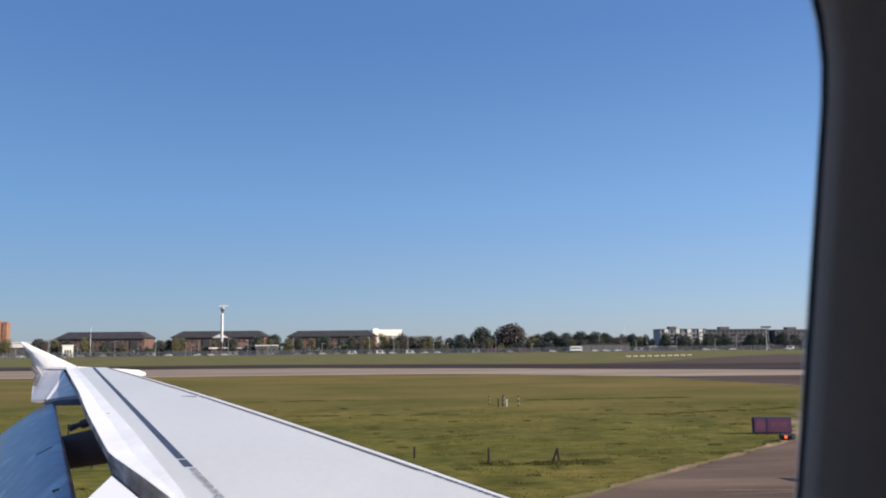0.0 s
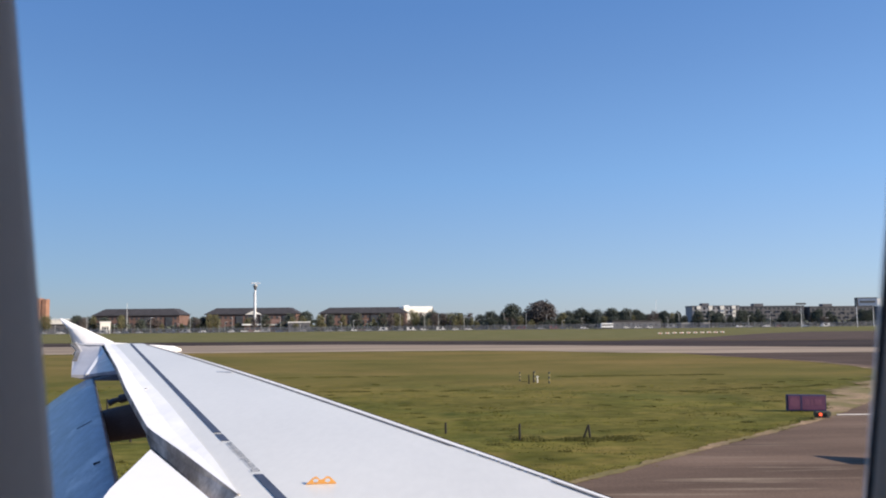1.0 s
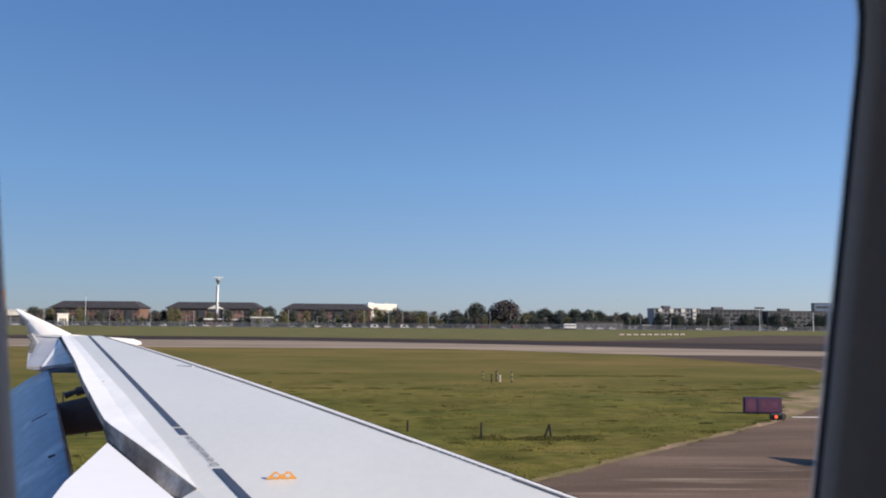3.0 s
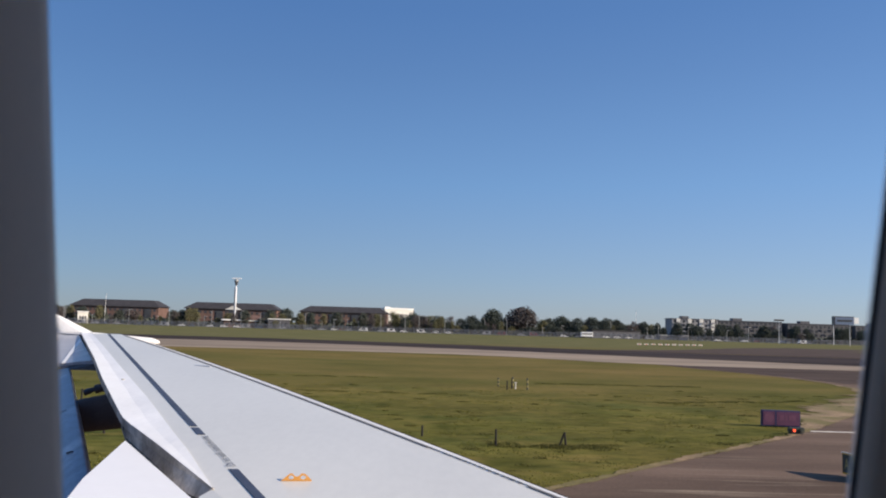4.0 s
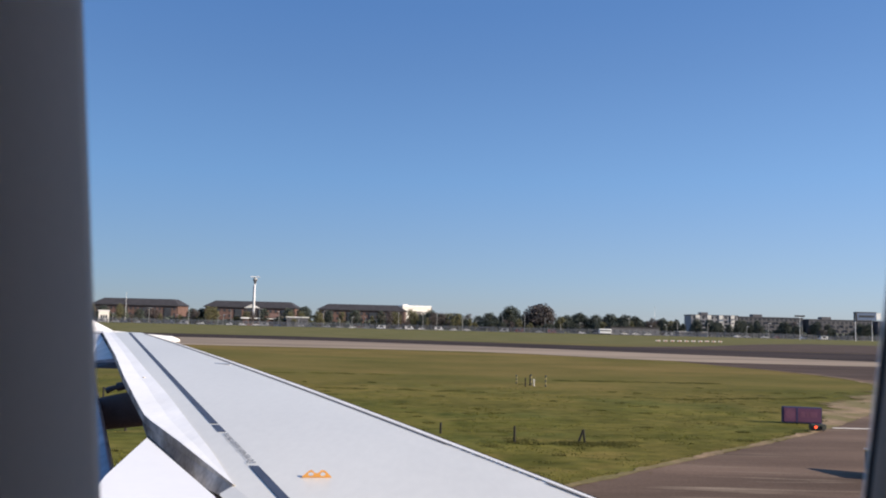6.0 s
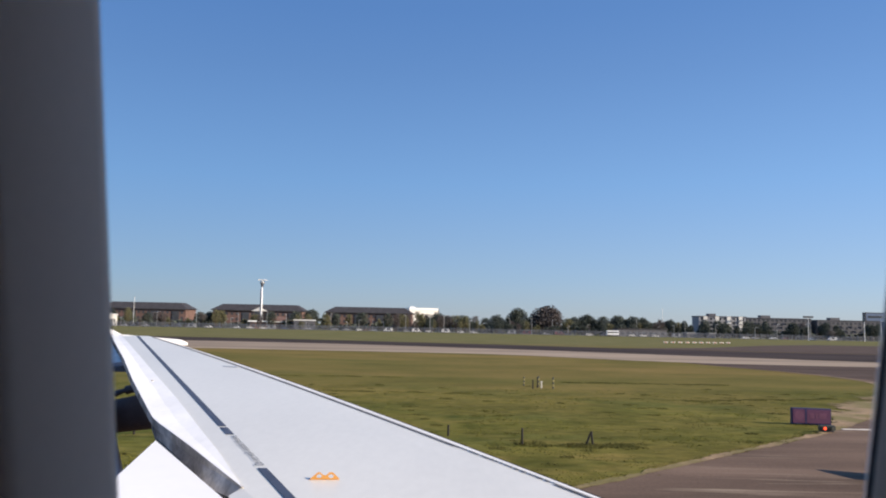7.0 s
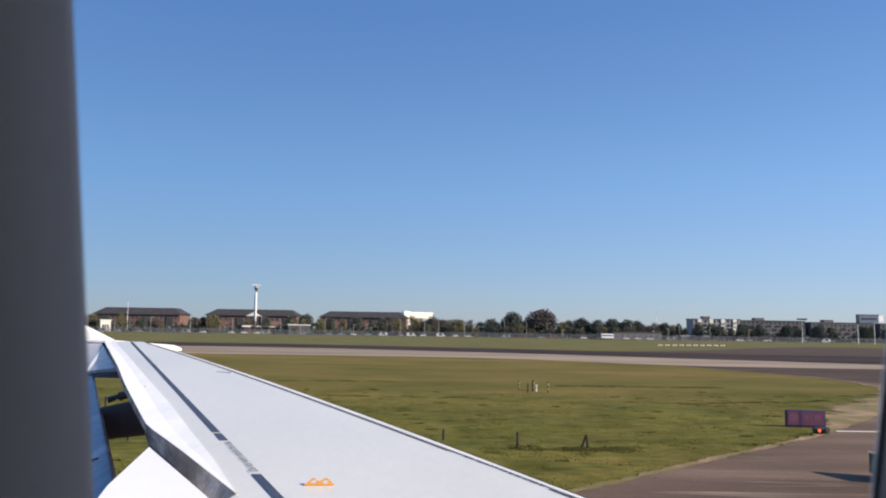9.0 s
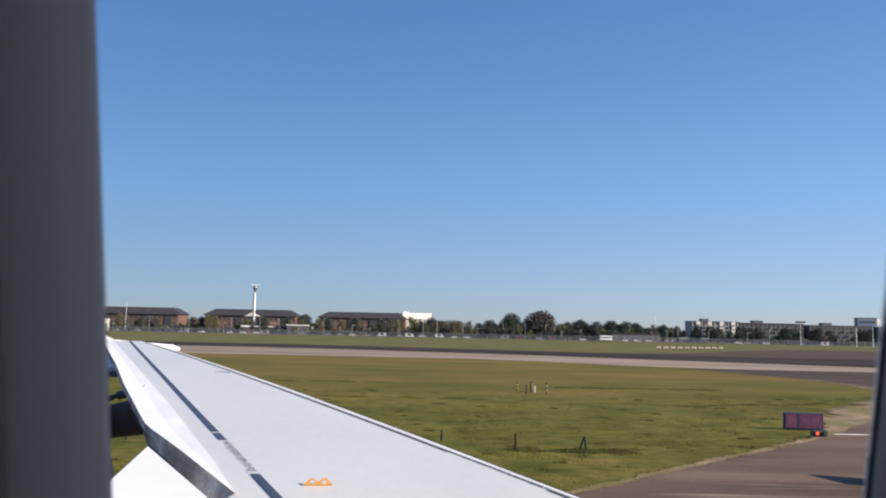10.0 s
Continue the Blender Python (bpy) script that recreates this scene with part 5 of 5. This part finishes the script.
# ---- vehicles behind the fence ----
def car(x, y, paint, turn, label, van=False):
    t = thing("van" if van else "car", pose(x, y, 0, 0, 0, turn), label, "van" if van else "car", "vehicles parked along the fence")
    L, H = (2.7, 2.2) if van else (2.1, 1.45)
    prof = [(-L, 0.3), (L, 0.3), (L, 0.8), (L * 0.75, 1.0), (L * 0.45, H), (-L * 0.95, H), (-L, 1.0)] if van else \
           [(-L, 0.3), (L, 0.3), (L, 0.7), (L * 0.55, 0.9), (L * 0.2, H), (-L * 0.5, H), (-L * 0.85, 0.95), (-L, 0.8)]
    part("body", loft([[(px, sy, pz) for px, pz in prof] for sy in (-0.85, 0.85)]), paint, t)
    for sy in (-0.87, 0.85):
        part("side_window", boxes((-L * 0.5, L * 0.25, sy, sy + 0.02, 0.95, H - 0.15)), DARK_GLASS, t)
    for wx in (-L * 0.62, L * 0.62):
        for sy in (-0.9, 0.68):
            part("wheel", rod(bmesh.new(), (wx, sy, 0.32), (wx, sy + 0.22, 0.32), 0.32, 0.32, 12), TYRE, t)
    return t


NAMES = ("white", "dark grey", "silver", "red", "blue")
for k in range(64):
    x = -300 + k * 8.4 + rng.uniform(-3, 3)
    c = rng.choice((0, 0, 0, 0, 1, 1, 1, 2, 2, 2, 3, 4))
    van = rng.random() < 0.3
    car(x, rng.uniform(483, 490), CAR_PAINTS[c], rng.choice((0, 180, 4, 176)), NAMES[c] + (" panel van" if van else " hatchback car") + " parked along the fence", van)
t = thing("coach", pose(91.2, 476, 0), "white low coach parked along the fence", "coach")
part("body", boxes((-3.5, 3.5, -1.2, 1.2, 0.5, 3.4), bevel=0.25), WHITE_METAL, t)
part("side_window", boxes((-3.2, 3.2, -1.24, -1.18, 2.0, 2.7)), DARK_GLASS, t)
part("skirt", boxes((-3.3, 3.3, -1.23, -1.17, 0.6, 0.95)), GREY_WALL, t)
for x in (-2.3, 2.3):
    part("wheel", rod(bmesh.new(), (x, -1.25, 0.45), (x, -0.9, 0.45), 0.45, 0.45, 12), TYRE, t)


# ---- trees ----
def tree_kind(seed, leaf, label, clumps=520, spread=1.0, dome=0.6):
    """A tree of height 10 and crown width about 8: tapered trunk, limbs, and a crown of many small ragged clumps."""
    r = random.Random(seed)
    t = thing("tree", pose(0, 0, 0), label, "tree", "trees behind the fence")
    bm = rod(bmesh.new(), (0, 0, -0.1), (0.1, 0, 4.5), 0.32, 0.18, 7)
    lobes = []
    for k in range(14):
        a, h = r.uniform(0, math.tau), 2.6 + 5.8 * (k + r.random()) / 14
        d = r.uniform(0.9, 2.5) * (1.0 - abs(h - 5.0) / 6.5) * spread
        p = Vector((d * math.cos(a), d * math.sin(a), h))
        lobes.append((p, r.uniform(1.2, 1.9)))
        rod(bm, (0.05, 0, r.uniform(1.6, 4.2)), p, 0.11, 0.04, 5)
    part("trunk", bm, BARK, t)
    verts, faces = [], []
    for k in range(int(clumps * 1.7)):
        p, rad = r.choice(lobes)
        v = Vector((r.gauss(0, 1), r.gauss(0, 1), r.gauss(0, 1))).normalized() * rad * r.uniform(0.35, 1.0)
        c, s = p + v, r.uniform(0.16, 0.34)
        if r.random() < dome:
            w = Vector((r.gauss(0, 1), r.gauss(0, 1), r.gauss(0.1, 1))).normalized()
            k2 = r.uniform(0.55, 1.0) * (1.0 + 0.20 * noise.noise(w * 1.9 + Vector((seed, 0, 0))))
            c = Vector((3.4 * w.x * k2 * spread, 3.4 * w.y * k2 * spread, 5.5 + 3.9 * w.z * k2))
        i = len(verts)
        ring = [c + Vector((r.uniform(-1, 1), r.uniform(-1, 1), r.uniform(-0.8, 0.8))) * s for _ in range(5)]
        verts += [tuple(q) for q in ring]
        faces += [(i, i + 1, i + 2), (i, i + 2, i + 3), (i, i + 3, i + 4), (i + 1, i + 4, i + 2), (i, i + 1, i + 4)]
    me = bpy.data.meshes.new("crown")
    me.from_pydata(verts, [], faces)
    me.materials.append(leaf)
    o = new("crown", me)
    o.parent = t
    return t


KINDS = [tree_kind(1, LEAF_GREEN, "broad dark green tree behind the fence", 1500), tree_kind(2, LEAF_GREEN, "green leafy tree behind the fence", 1100),
         tree_kind(3, LEAF_YELLOW, "yellow-green spring tree behind the fence", 1000), tree_kind(5, LEAF_YELLOW, "thin yellowish tree behind the fence", 700, 0.8, 0.3),
         tree_kind(7, LEAF_RED, "broad copper-brown tree behind the fence", 2300, 1.15), tree_kind(8, LEAF_RED, "bare brownish tree behind the fence", 520, 0.9, 0.2)]
placed = [False] * len(KINDS)


def plant(kind, x, y, h, w, turn):
    m = pose(x, y, 0, 0, 0, turn) @ Matrix.Diagonal((w / 7.0, w / 7.0, h / 9.6, 1))
    if not placed[kind]:
        KINDS[kind].matrix_basis = m
        placed[kind] = True
    else:
        src = KINDS[kind]
        keep = src.matrix_basis.copy()
        src.matrix_basis = Matrix()
        copy_thing(src, m)
        src.matrix_basis = keep


for kind, x, y, h, w in ((0, 40, 520, 16.8, 14.0), (4, 58.5, 522, 18.4, 19.0), (1, 26.5, 520, 12.2, 11), (2, 70, 508, 10.5, 9), (1, 76, 520, 12.0, 8),
                         (0, 84, 524, 13.6, 12), (1, 94, 520, 12.6, 10), (0, 104, 522, 13.4, 12), (1, 113, 520, 13.0, 11), (0, 120, 526, 12.4, 10),
                         (0, -347, 600, 15, 16), (1, -364, 600, 13, 12), (1, -330, 590, 11, 10), (0, -268, 590, 13, 12), (1, -256, 585, 12, 12), (1, -247, 580, 11.5, 11),
                         (1, -170, 545, 10.5, 9), (0, -168, 560, 11, 10), (0, -94, 535, 13.5, 11), (1, -103, 530, 12, 9),
                         (5, -30, 522, 12.5, 8), (3, -24, 526, 13.5, 8), (5, -18, 524, 12.0, 9), (1, -11, 524, 13.0, 9), (5, -4, 522, 11.5, 8)):
    plant(kind, x, y, h, w, rng.uniform(0, 360))
tx = -20.0
while tx < 150:
    plant(rng.choice((0, 1, 1, 2, 5)), tx, rng.uniform(528, 545), rng.uniform(9, 12.0), rng.uniform(8, 12), rng.uniform(0, 360))
    tx += rng.uniform(4, 8)
tx = -330.0
while tx < 20:                                             # uneven street trees before the offices, with gaps
    tall = rng.random() < 0.55
    plant(rng.choice((1, 1, 2, 3, 3, 5, 5)) if tall else rng.choice((1, 2, 3, 3, 5, 5)), tx, rng.uniform(496, 530), rng.uniform(9.0, 12.0) if tall else rng.uniform(5.0, 8.5),
          rng.uniform(6, 9.5) if tall else rng.uniform(4, 7), rng.uniform(0, 360))
    tx += rng.choice((2.0, 2.6, 3.4, 5.0, 8.5)) * rng.uniform(0.8, 1.2)
while tx < 125:
    plant(rng.choice((1, 1, 0, 3, 5)), tx, rng.uniform(494, 510), rng.uniform(4.5, 9.0), rng.uniform(4, 9), rng.uniform(0, 360))
    tx += rng.uniform(2.4, 6.0)
while tx < 350:
    plant(rng.choice((0, 1, 1, 1, 0, 5)), tx, rng.uniform(490, 530), rng.choice((rng.uniform(5, 7.5), rng.uniform(8, 11.5), rng.uniform(9, 12))), rng.uniform(4.0, 8.0), rng.uniform(0, 360))
    tx += rng.uniform(1.6, 4.4)


def far_woods(seed, x0, x1, y, h):
    """A ragged belt of distant trees."""
    r = random.Random(seed)
    verts, faces = [], []
    x = x0
    while x < x1:
        k = h * (0.7 + 0.5 * noise.noise((x * 0.03, seed, 0)))
        for _ in range(5):
            c = Vector((x + r.uniform(-3, 3), y + r.uniform(-4, 4), r.uniform(0.2, 1.0) * k))
            i = len(verts)
            verts += [tuple(c + Vector((r.uniform(-2, 2), r.uniform(-2, 2), r.uniform(-1.6, 1.6)))) for _ in range(4)]
            faces += [(i, i + 1, i + 2), (i, i + 2, i + 3), (i + 1, i + 3, i + 2)]
        x += 0.9
    me = bpy.data.meshes.new("far_woods")
    me.from_pydata(verts, [], faces)
    me.materials.append(LEAF_GREEN)
    tagged(new("far_woods", me), "distant belt of dull green trees on the horizon", "trees", kind="stuff")


far_woods(31, -700, 700, 700, 8.5)
far_woods(32, -520, 480, 535, 5.0)

# the field is shifted and turned to fit the camera's view: move all that does not belong to the aeroplane
FIELD = pose(4.0, 0.77, 0, 0, 0, -0.18)
for ob in list(scene.objects):
    if ob.parent is None and ob not in (plane, cam, sun):
        ob.matrix_basis = FIELD @ ob.matrix_basis
